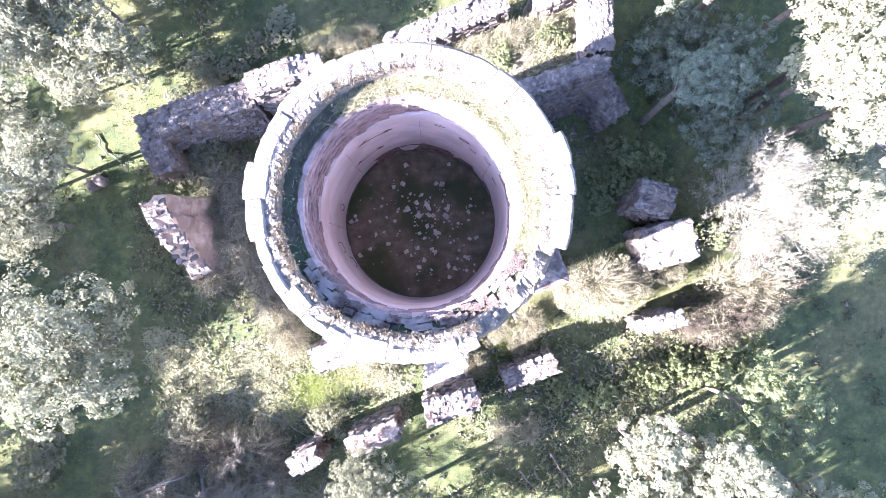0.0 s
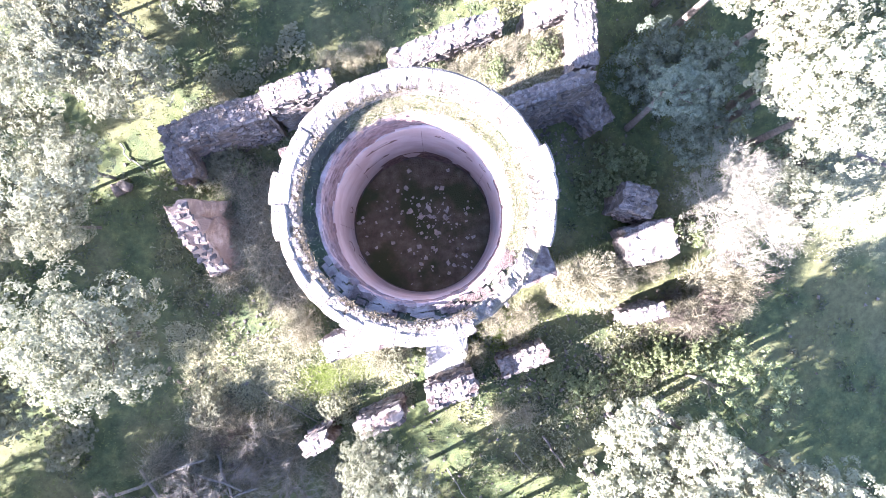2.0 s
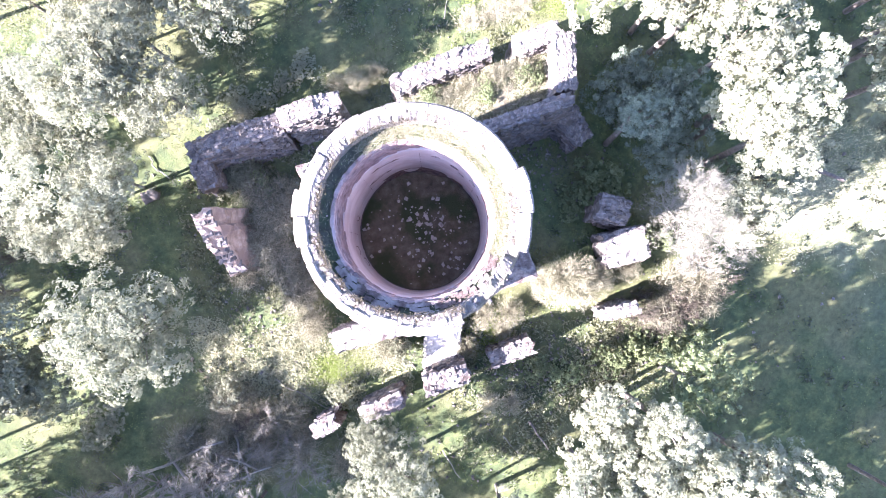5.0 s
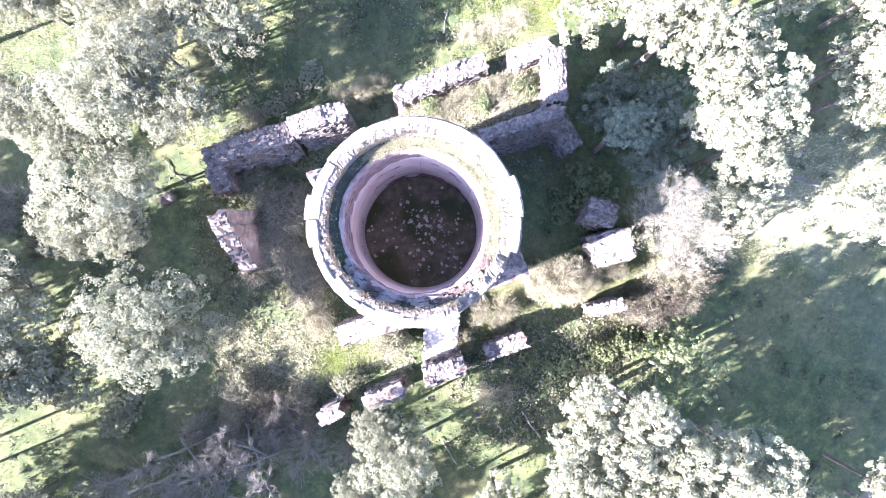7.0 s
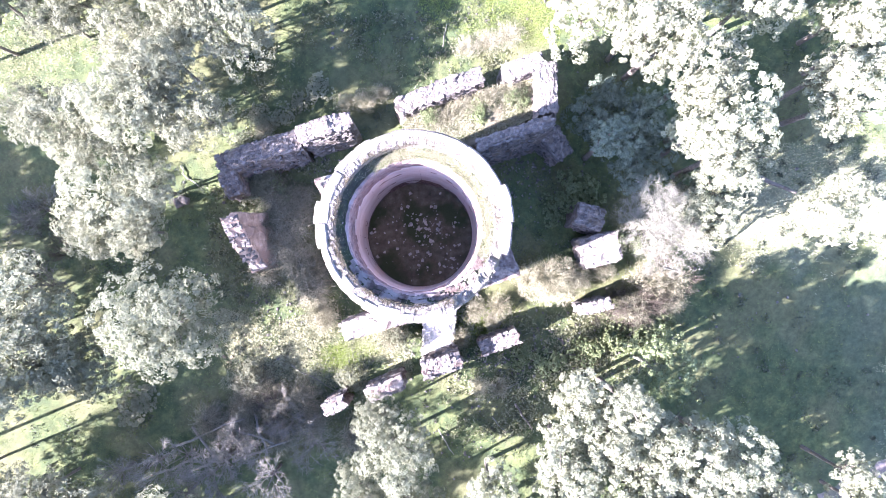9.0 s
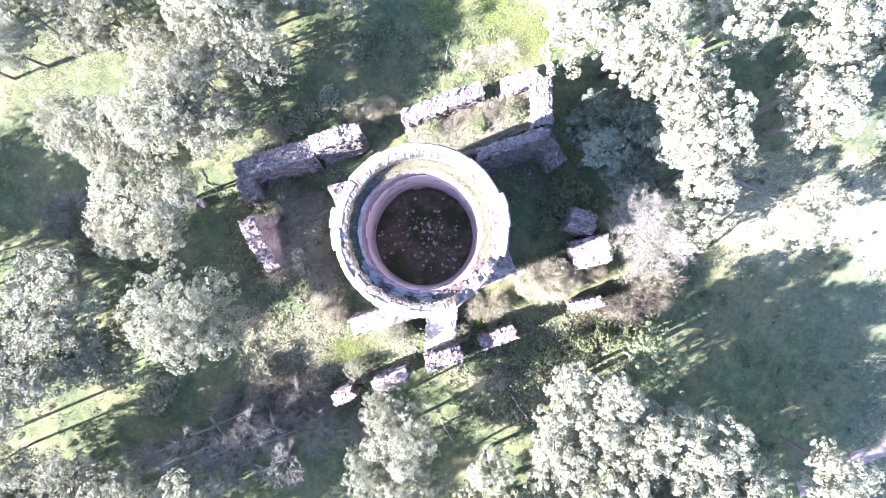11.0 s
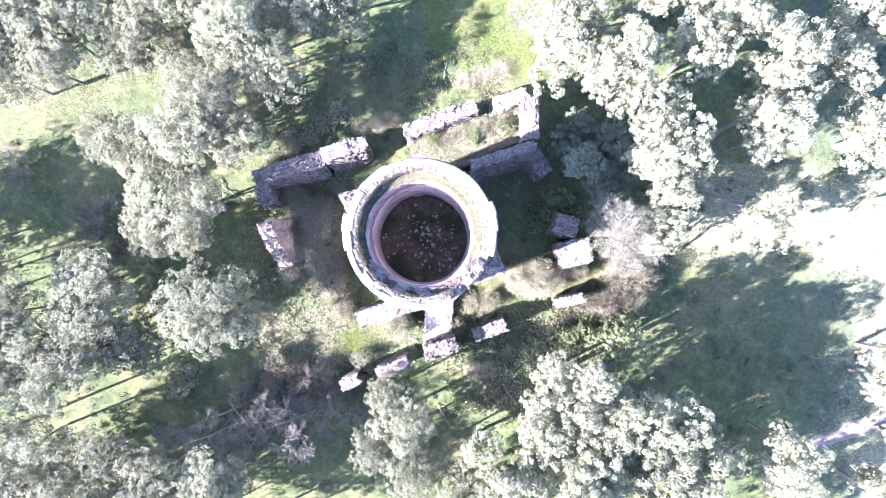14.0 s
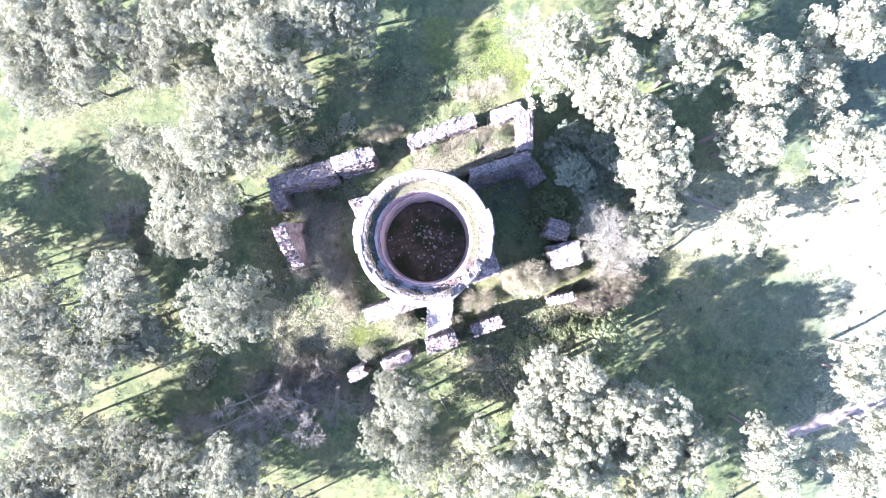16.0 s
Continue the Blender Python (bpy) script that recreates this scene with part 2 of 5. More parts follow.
# ---- ground: one sheet to the horizon ----
def build_ground():
    near = [i * 0.5 for i in range(-70, 71)]
    far = [37, 41, 47, 56, 70, 95, 140, 220, 400, 900, 2000]
    xs = [-v for v in reversed(far)] + near + far
    ys = xs
    verts = [(x, y, ground_z(x, y) if max(abs(x), abs(y)) < 60 else ground_z(max(-60, min(60, x)), max(-60, min(60, y)))) for y in ys for x in xs]
    w = len(xs)
    faces = [(j * w + i, j * w + i + 1, (j + 1) * w + i + 1, (j + 1) * w + i) for j in range(w - 1) for i in range(w - 1)]
    ob = new("ground", mesh_of("ground", verts, faces, M_GRASS, True))
    tagged(ob, "uneven winter grass with bare earthy patches", "ground", kind="structure")


build_ground()


def track():
    """A trodden strip of bare earth across the field, laid on the ground."""
    vs, fs, n = [], [], 44
    for i in range(n + 1):
        u = i / n
        x, y = 20.5 + 14.5 * u, -12.6 + 6.0 * u + 0.5 * math.sin(u * 5)
        w = 0.75 + 0.3 * noise.noise((u * 9, 2, 1))
        for v in (-1, -0.5, 0, 0.5, 1):
            px, py = x - 0.38 * w * v, y + 0.92 * w * v + 0.12 * noise.noise((u * 30, v, 4))
            vs.append((px, py, ground_z(px, py) + 0.03 - 0.05 * abs(v)))
    for i in range(n):
        for j in range(4):
            fs.append((i * 5 + j, i * 5 + 5 + j, i * 5 + 6 + j, i * 5 + 1 + j))
    tagged(new("path", mesh_of("path", vs, fs, M_TRACK, True)), "trodden strip of bare pinkish earth", "path", kind="structure")


track()

# ---- the round kiln tower ----
CX, CY = -0.53, 1.17
RIM_Z, LEDGE_Z, BASE_Z, FLOOR_Z = 12.1, 11.52, 7.9, 5.0
R_OUT, R_IN, R_LIP, R_LOW = 3.08, 2.57, 2.18, 2.24
R_TOP, PLASTER_Z = 2.19, 9.4


def ring_solid(profile, n=96, jitter=0.0, seed=0):
    """A closed profile of (r, z) turned round the tower's axis."""
    rnd = random.Random(seed)
    bm = bmesh.new()
    rows = []
    for i in range(n):
        a = 2 * math.pi * i / n
        rows.append([bm.verts.new(((r + rnd.uniform(-jitter, jitter)) * math.cos(a), (r + 0) * math.sin(a), z + rnd.uniform(-jitter, jitter))) for r, z in profile])
    k = len(profile)
    for i in range(n):
        p, q = rows[i], rows[(i + 1) % n]
        for j in range(k):
            bm.faces.new((p[j], q[j], q[(j + 1) % k], p[(j + 1) % k]))
    bmesh.ops.recalc_face_normals(bm, faces=bm.faces)
    return bm


tower = thing("kiln_tower", "tall round ruined stone kiln tower with plastered shaft", "tower", (CX, CY, 0))
def gone(a):
    """True where the parapet has fallen, to the south-east."""
    d = (math.degrees(a) + 180) % 360 - 180
    return -62 < d < -19


def break_out(bm, drop):
    """Lets the top of a ring fall away where the parapet is gone."""
    for v in bm.verts:
        d = (math.degrees(math.atan2(v.co.y, v.co.x)) + 180) % 360 - 180
        k = max(0.0, min(1.0, (d + 66) / 6, (-16 - d) / 5))
        if v.co.z > LEDGE_Z - 0.5:
            v.co.z -= k * (drop + 0.25 * noise.noise(v.co * 2.0)) * max(0.0, min(1.0, (v.co.xy.length - R_LIP - 0.1) / 0.4))
    return bm


part("shell", break_out(ring_solid([(R_OUT - 0.1, BASE_Z - 1), (R_OUT - 0.1, RIM_Z - 0.2), (2.9, RIM_Z - 0.03), (R_IN + 0.12, RIM_Z - 0.04), (R_IN + 0.02, RIM_Z - 0.07), (R_IN, LEDGE_Z - 0.1), (R_LIP + 0.25, LEDGE_Z - 0.3), (R_LIP + 0.3, BASE_Z - 1)], 240, 0.025, 1), 0.28), M_LIME, tower)
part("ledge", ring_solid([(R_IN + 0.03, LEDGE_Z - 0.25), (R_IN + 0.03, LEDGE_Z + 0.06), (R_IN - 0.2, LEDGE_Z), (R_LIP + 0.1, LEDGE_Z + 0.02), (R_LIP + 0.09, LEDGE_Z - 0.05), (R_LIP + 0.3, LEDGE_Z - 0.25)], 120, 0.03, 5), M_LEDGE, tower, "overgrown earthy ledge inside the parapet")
def plaster_top(a):
    """Height to which the plaster still stands: highest to the south, lowest to the east."""
    def near(deg, wide):
        d = abs((math.degrees(a) - deg + 180) % 360 - 180)
        return max(0.0, 1 - d / wide) ** 0.7

    rise = 0.45 * near(80, 45) + 0.65 * near(-100, 60) - 0.65 * near(10, 45) + 0.9 * near(29, 5)
    return PLASTER_Z + rise + 0.1 * noise.noise((math.cos(a) * 3, math.sin(a) * 3, 5)) + 0.05 * noise.noise((math.cos(a) * 14, math.sin(a) * 14, 2))


def shaft_lining():
    """The plaster, a hand thick, with a broken upper edge."""
    bm, n, rows = bmesh.new(), 160, []
    for i in range(n):
        a = 2 * math.pi * i / n
        c, q, top = math.cos(a), math.sin(a), plaster_top(a)
        line = []
        for k in range(9):
            f = k / 8
            r = (R_LOW - 0.04) * (1 - f) + R_TOP * f + 0.012 * noise.noise((c * 2, q * 2, f * 6))
            line.append((r, 4.6 + (top - 4.6) * f))
        line += [(R_TOP + 0.075, top + 0.02), (R_LOW + 0.3, 4.6)]
        rows.append([bm.verts.new((r * c, r * q, z)) for r, z in line])
    k = len(rows[0])
    for i in range(n):
        p, q = rows[i], rows[(i + 1) % n]
        for j in range(k):
            bm.faces.new((p[j], q[j], q[(j + 1) % k], p[(j + 1) % k]))
    bmesh.ops.recalc_face_normals(bm, faces=bm.faces)
    return bm


lining = part("shaft_lining", shaft_lining(), M_PLASTER, tower, "smooth pinkish plaster lining of the shaft")
part("shaft_foot", ring_solid([(R_LOW + 0.5, 0.3), (R_LOW + 0.5, 5.25), (R_LOW - 0.06, 5.2), (R_LOW - 0.03, 1.2)], 96, 0.02, 3), M_MORTAR, tower, "rough brown masonry foot of the shaft")


def star_radius(points, a):
    """Distance from the axis to the outline of a star-shaped polygon along the angle a."""
    d = Vector((math.cos(a), math.sin(a)))
    best = 2.9
    for i, p in enumerate(points):
        p, q = Vector(p), Vector(points[(i + 1) % len(points)])
        e = q - p
        den = d.x * e.y - d.y * e.x
        if abs(den) > 1e-6:
            r, s = (p.x * e.y - p.y * e.x) / den, (p.x * d.y - p.y * d.x) / den
            if r > 0 and 0 <= s <= 1:
                best = max(best, r)
    return best


BASE_PLAN = [(-3.97, 1.93), (-3.0, 0.0), (-2.6, -1.5), (-2.1, -2.45), (-1.35, -3.75), (0.2, -3.4), (1.5, -3.0), (2.3, -2.25), (4.0, -1.65), (3.2, 0.3), (2.4, 1.8), (0, 2.9), (-2.2, 2.4)]


def tower_base():
    n, rnd = 220, random.Random(4)
    bm = bmesh.new()
    rows = []
    for i in range(n):
        a = 2 * math.pi * i / n
        r, c, s = star_radius(BASE_PLAN, a) + rnd.uniform(-0.03, 0.03), math.cos(a), math.sin(a)
        top = BASE_Z + 0.4 * math.cos(a - 2.6) + 0.12 * noise.noise((c * 5, s * 5, 1)) + rnd.uniform(-0.02, 0.02)
        mid = max(2.99, (r + 2.98) / 2)
        rows.append([bm.verts.new(v) for v in ((r * c, r * s, -0.6), (r * c, r * s, top - 0.1), (mid * c, mid * s, top + 0.06 + 0.1 * noise.noise((c * 9, s * 9, 7))), (2.7 * c, 2.7 * s, top), (2.75 * c, 2.75 * s, -0.6))])
    for i in range(n):
        p, q = rows[i], rows[(i + 1) % n]
        for j in range(5):
            bm.faces.new((p[j], q[j], q[(j + 1) % 5], p[(j + 1) % 5]))
    bmesh.ops.recalc_face_normals(bm, faces=bm.faces)
    return bm


part("base", tower_base(), M_EARTH, tower, "pale square masonry base with broken corner spurs")


def stone_mesh(name, seed, mat, size=(1, 1, 0.7), cut=0.22):
    """A weathered stone of about 40 triangles, one unit across."""
    rnd = random.Random(seed)
    bm = bmesh.new()
    bmesh.ops.create_icosphere(bm, subdivisions=1, radius=0.5)
    for v in bm.verts:
        w = Vector([max(-0.36, min(0.36, c)) for c in v.co]) * 1.32
        v.co = Vector((w.x * size[0], w.y * size[1], w.z * size[2])) + Vector([rnd.uniform(-1, 1) for _ in range(3)]) * cut * 0.35
    me = bpy.data.meshes.new(name)
    bm.to_mesh(me)
    bm.free()
    me.materials.append(mat)
    return me


STONES = [stone_mesh("stone", s, M_RUBBLE, (1, 0.8 + 0.05 * s, 0.6)) for s in range(6)]
PALE = [stone_mesh("stone", s + 20, M_BLOCK, (1, 0.7 + 0.05 * s, 0.6)) for s in range(5)]


def place_piece(name, me, parent, at, turn=0.0, scale=(1, 1, 1), tip=(0, 0)):
    ob = new(name, me)
    ob.parent = parent
    ob.matrix_basis = pose(*at, tip[0], tip[1], turn) @ Matrix.Diagonal((*scale, 1))
    return ob


def arc_block(r0, r1, a0, a1, z0, z1, seed, wear=0.03, k=4):
    """A dressed stone of a ring, with worn corners."""
    rnd = random.Random(seed)
    bm = bmesh.new()
    rows = []
    for i in range(k + 1):
        a = a0 + (a1 - a0) * i / k
        e = wear if i in (0, k) else 0
        pr = [(r0 + e, z0), (r1 - e, z0), (r1 - e, z1 - 0.05), (r1 - 0.05 - e, z1 - e * 0.6), (r0 + 0.04 + e, z1 - e * 0.6), (r0 + e, z1 - 0.04)]
        rows.append([bm.verts.new(((r + rnd.uniform(-0.012, 0.012)) * math.cos(a), (r + rnd.uniform(-0.012, 0.012)) * math.sin(a), z + rnd.uniform(-0.012, 0.012))) for r, z in pr])
    m = 6
    for i in range(k):
        for j in range(m):
            bm.faces.new((rows[i][j], rows[i + 1][j], rows[i + 1][(j + 1) % m], rows[i][(j + 1) % m]))
    bm.faces.new(rows[0])
    bm.faces.new(rows[-1])
    bmesh.ops.recalc_face_normals(bm, faces=bm.faces)
    return bm


def rim():
    rnd, a, i = random.Random(11), -0.3, 0
    while a < 2 * math.pi - 0.32:
        w = rnd.uniform(0.13, 0.26)
        if not gone(a) and not gone(a + w):
            out = R_OUT + rnd.choice((0.0, 0.02, 0.03, 0.05))
            d = math.degrees(a) % 360
            if 1 < d < 14 or 165 < d < 192:
                out += 0.09
            part("block", arc_block(2.84 - rnd.choice((0, 0.02, 0.05, 0.1, 0.16)), out, a + 0.001, a + w - 0.002, RIM_Z - 0.3, RIM_Z + rnd.uniform(-0.01, 0.03), i, rnd.choice((0.006, 0.01, 0.02))), M_BLOCK, tower)
        a += w
        i += 1
    def worn(a):
        """How far the top of the parapet is broken up: much to the west and south, little elsewhere."""
        d = (math.degrees(a) - 215 + 180) % 360 - 180
        return max(0.22, min(1.0, (105 - abs(d)) / 40))

    for k in range(190):
        a = rnd.uniform(0, 2 * math.pi)
        if gone(a):
            continue
        r, s = rnd.uniform(2.6, 2.86), rnd.uniform(0.07, 0.17)
        place_piece("stone", rnd.choice(PALE + STONES[:2]), tower, (r * math.cos(a), r * math.sin(a), RIM_Z - 0.065 + rnd.uniform(-0.03, 0.015)), rnd.uniform(0, 360), (s, s, s * 0.6), (rnd.uniform(-10, 10), rnd.uniform(-10, 10)))
    vs, fs = [], []
    for k in range(1300):
        a = rnd.uniform(0, 2 * math.pi)
        if gone(a) or rnd.random() > worn(a):
            continue
        r, s = rnd.uniform(2.58, 2.9), 0.02 + 0.05 * rnd.random() ** 2
        m = pose(r * math.cos(a), r * math.sin(a), RIM_Z - 0.045 + rnd.uniform(-0.03, 0.01), rnd.uniform(-18, 18), rnd.uniform(-18, 18), rnd.uniform(0, 360))
        o = len(vs)
        for c in ((-1, -1, -1), (1, -1, -1), (1, 1, -1), (-1, 1, -1), (-1, -1, 1), (1, -1, 1), (1, 1, 1), (-1, 1, 1)):
            vs.append(tuple(m @ Vector([c[0] * s * rnd.uniform(0.3, 0.6), c[1] * s * rnd.uniform(0.3, 0.5), c[2] * s * 0.4])))
        fs += [tuple(i + o for i in q) for q in ((0, 3, 2, 1), (4, 5, 6, 7), (0, 1, 5, 4), (1, 2, 6, 5), (2, 3, 7, 6), (3, 0, 4, 7))]
    small = new("stonework", mesh_of("stonework", vs, fs, M_WORK))
    small.parent = tower
    small["kind"] = "stuff"


rim()


# ---- ruined rubble walls ----
def laid_stone(vs, fs, rnd, m, sx, sy, high):
    """Adds one rough stone with rounded shoulders, its face along +z of m."""
    o = len(vs)
    corners = ((-1, -1), (1, -1), (1, 1), (-1, 1))
    jit = [(rnd.uniform(0.8, 1.08), rnd.uniform(0.8, 1.08)) for _ in corners]
    for k, z in ((1.0, -0.06), (0.97, 0.45 * high), (0.7, high)):
        for (a, b), (p, q) in zip(corners, jit):
            vs.append(tuple(m @ Vector((a * sx * 0.5 * k * p, b * sy * 0.5 * k * q, z + (rnd.uniform(-0.2, 0.2) * high if k < 0.9 else 0)))))
    for r in (0, 4):
        fs += [(o + r + i, o + r + (i + 1) % 4, o + r + 4 + (i + 1) % 4, o + r + 4 + i) for i in range(4)]
    fs.append((o + 8, o + 9, o + 10, o + 11))


def ruin_wall(label, p0, p1, thick, tops, foot=0.0, seed=0, stones=40, pale=0.12, name="ruined_wall", low_side=0.0, mat=None, fine=45):
    """A broken rubble wall from p0 to p1; tops are its heights along the way; low_side batters its southern face out at the foot."""
    rnd = random.Random(seed + 100)
    p0, p1 = Vector(p0), Vector(p1)
    length, turn = (p1 - p0).length, math.atan2(p1.y - p0.y, p1.x - p0.x)
    ob = thing(name, label, "wall", (p0.x, p0.y, 0), math.degrees(turn), "walls of the ruined building")
    n, m = max(4, int(length / 0.22)), max(4, int(thick / 0.16))
    bm = bmesh.new()

    def top_at(u):
        k = u * (len(tops) - 1)
        i = min(int(k), len(tops) - 2)
        return tops[i] + (tops[i + 1] - tops[i]) * (k - i)

    grid = []
    for i in range(n + 1):
        u = i / n
        row = []
        for j in range(m + 1):
            v = j / m - 0.5
            edge = 0.1 if j in (0, m) else 0.0
            end = rnd.uniform(-0.12, 0.12) if i in (0, n) else 0
            z = top_at(u) + 0.16 * noise.noise((u * length * 1.3 + seed * 7, v * thick * 1.5, 1)) + rnd.uniform(-0.06, 0.06) - edge
            row.append(bm.verts.new((u * length + end + rnd.uniform(-0.04, 0.04), v * thick + rnd.uniform(-0.05, 0.05), z)))
        grid.append(row)
    for i in range(n):
        for j in range(m):
            bm.faces.new((grid[i][j], grid[i + 1][j], grid[i + 1][j + 1], grid[i][j + 1]))
    rimv = [grid[i][0] for i in range(n + 1)] + [grid[n][j] for j in range(1, m + 1)] + [grid[i][m] for i in range(n - 1, -1, -1)] + [grid[0][j] for j in range(m - 1, 0, -1)]
    prev, levels = rimv, 9
    for k in range(1, levels + 1):
        cur = []
        for v in rimv:
            f = k / levels
            out = low_side * f if v.co.y < 0 else 0.0
            cur.append(bm.verts.new((v.co.x + rnd.uniform(-0.07, 0.07), v.co.y - out + rnd.uniform(-0.08, 0.08), v.co.z * (1 - f) + (foot - 0.5) * f)))
        for i in range(len(rimv)):
            j = (i + 1) % len(rimv)
            bm.faces.new((prev[i], cur[i], cur[j], prev[j]))
        prev = cur
    bmesh.ops.recalc_face_normals(bm, faces=bm.faces)
    part("core", bm, mat or M_MORTAR, ob)
    vs, fs = [], []
    cell = 0.14 if fine > 20 else 0.22
    nu, nv = int(length / cell), max(3, int(thick / cell))
    for i in range(nu):
        for j in range(nv):
            edge = j in (0, nv - 1) or i in (0, nu - 1)
            if rnd.random() < (0.1 if edge else 0.16 if fine > 8 else 0.75):
                continue
            u, v = (i + 0.5 + rnd.uniform(-0.3, 0.3)) / nu, (j + 0.5 + rnd.uniform(-0.25, 0.25)) / nv - 0.5
            grow = rnd.uniform(0.8, 1.15) * (1.2 if edge else 1.0)
            z = top_at(u) + 0.16 * noise.noise((u * length * 1.3 + seed * 7, v * thick * 1.5, 1)) - 0.02 - (0.05 if edge else 0)
            m = pose(u * length, v * thick * 0.97, z, rnd.uniform(-7, 7), rnd.uniform(-7, 7), rnd.gauss(0, 14))
            laid_stone(vs, fs, rnd, m, cell * grow * rnd.uniform(0.9, 1.5), cell * grow, rnd.uniform(0.025, 0.06))
    rows = int(tops[0] / 0.19) if mat is not M_TAN else 0
    for way in (-1, 1):
        for i in range(int(length / 0.24)):
            for j in range(rows):
                if rnd.random() < 0.42:
                    continue
                u, f = (i + 0.5 + 0.5 * (j % 2) + rnd.uniform(-0.2, 0.2)) * 0.24 / length, (j + 0.6) / (rows + 1.5)
                if u > 0.98:
                    continue
                lean = low_side * f if way < 0 else 0.0
                m = pose(u * length, way * (thick * 0.5 + lean), top_at(u) * (1 - f) + (foot - 0.5) * f + rnd.uniform(-0.06, 0.06), -90 * way + rnd.uniform(-8, 8), rnd.uniform(-9, 9), 0)
                laid_stone(vs, fs, rnd, m, 0.26 * rnd.uniform(0.5, 1.2), 0.17 * rnd.uniform(0.6, 1.15), rnd.uniform(0.03, 0.07))
    small = new("stonework", mesh_of("stonework", vs, fs, mat if mat in (M_STONE, M_PALESTONE) else M_WORK))
    small.parent = ob
    small["kind"] = "stuff"
    for k in range(stones // 2):
        u, v, s = rnd.random(), rnd.uniform(-0.46, 0.46), rnd.uniform(0.1, 0.26)
        me = rnd.choice(PALE) if rnd.random() < pale else rnd.choice(STONES)
        place_piece("stone", me, ob, (u * length, v * thick, top_at(u) + rnd.uniform(-0.08, 0.0) - 0.02), rnd.gauss(0, 30), (s, s, s), (rnd.uniform(-15, 15), rnd.uniform(-15, 15)))
    return ob


NORTH_WALLS = [
    ("broken rubble wall corner, top in shade", (-9.75, 4.35), (-6.0, 5.5), 0.85, (3.3, 3.6, 3.7, 3.5), 70, 0.35, None, 45),
    ("pale rubble wall stub with a broken end", (-5.95, 5.55), (-3.7, 6.25), 0.75, (4.2, 4.4, 4.3), 60, 0.2, None, 45),
    ("short return wall of rough stones", (-9.45, 4.0), (-9.05, 3.0), 0.8, (3.2, 2.8), 24, 0.0, None, 45),
    ("leaning wall stub with a fallen face", (-8.3, -0.4), (-9.05, 1.95), 0.75, (1.7, 3.1, 4.1), 16, 0.85, M_TAN, 14),
    ("long sunlit rubble wall with a broken face", (-1.65, 6.95), (2.1, 8.35), 0.75, (3.6, 4.0, 4.0), 90, 0.15, None, 55),
    ("sunlit stub of pale wall", (3.1, 8.45), (4.8, 8.95), 0.75, (3.9, 4.3), 16, 0.0, M_STONE, 12),
    ("thick pale wall end", (4.95, 8.8), (5.0, 6.5), 0.8, (4.4, 4.6, 4.7), 30, 0.1, M_STONE, 40),
    ("long shaded wall with a stepped ledge", (1.9, 5.05), (5.2, 6.2), 0.5, (4.7, 4.7, 4.8), 40, 0.45, None, 70),
]
SOUTH_WALLS = [
    ("low rubble heap of a fallen wall end", (5.3, 6.0), (6.2, 5.0), 0.9, (3.2, 2.3), 24, 0.2, None, 30),
    ("shaded block of fallen masonry", (6.6, 2.3), (7.85, 1.95), 0.95, (3.2, 3.2, 2.9), 12, 0.1, M_MORTAR, 30),
    ("broad bleached slab of fallen masonry", (6.95, 0.45), (8.6, 0.85), 1.35, (2.5, 2.6, 2.7), 6, 0.2, M_STONE, 4),
    ("low stub of brown wall", (-5.0, -6.95), (-4.05, -6.45), 0.6, (2.3, 2.4), 7, 0.0, M_EARTH, 9),
    ("wall stub with a broken southern end", (-3.0, -6.2), (-1.35, -5.5), 0.62, (2.6, 2.8), 8, 0.0, M_EARTH, 9),
    ("wall stub at the end of the cross wall", (-0.4, -4.95), (1.3, -4.4), 0.8, (3.1, 2.9), 18, 0.2, M_EARTH, 25),
    ("low wall stub with scattered stones", (2.3, -4.1), (4.0, -3.45), 0.7, (1.8, 2.0), 20, 0.2, M_EARTH, 30),
    ("pale broken wall against the tower's base", (-4.0, -3.15), (-1.7, -2.35), 0.8, (3.7, 4.2, 4.6), 24, 0.1, M_STONE, 22),
    ("pale cross wall running out from the tower", (0.25, -4.65), (0.35, -2.0), 1.5, (0.85, 1.1, 1.5), 6, 0.0, M_PALESTONE, 6),
    ("low bleached remnant of the outer wall", (7.0, -2.15), (8.3, -1.85), 0.45, (2.5, 2.6), 10, 0.0, M_STONE, 20),
]
for i, (label, p0, p1, thick, tops, count, batter, mat, fine) in enumerate(NORTH_WALLS + SOUTH_WALLS):
    ruin_wall(label, p0, p1, thick, tops, 0.3, i, count, low_side=batter, mat=mat, fine=fine)


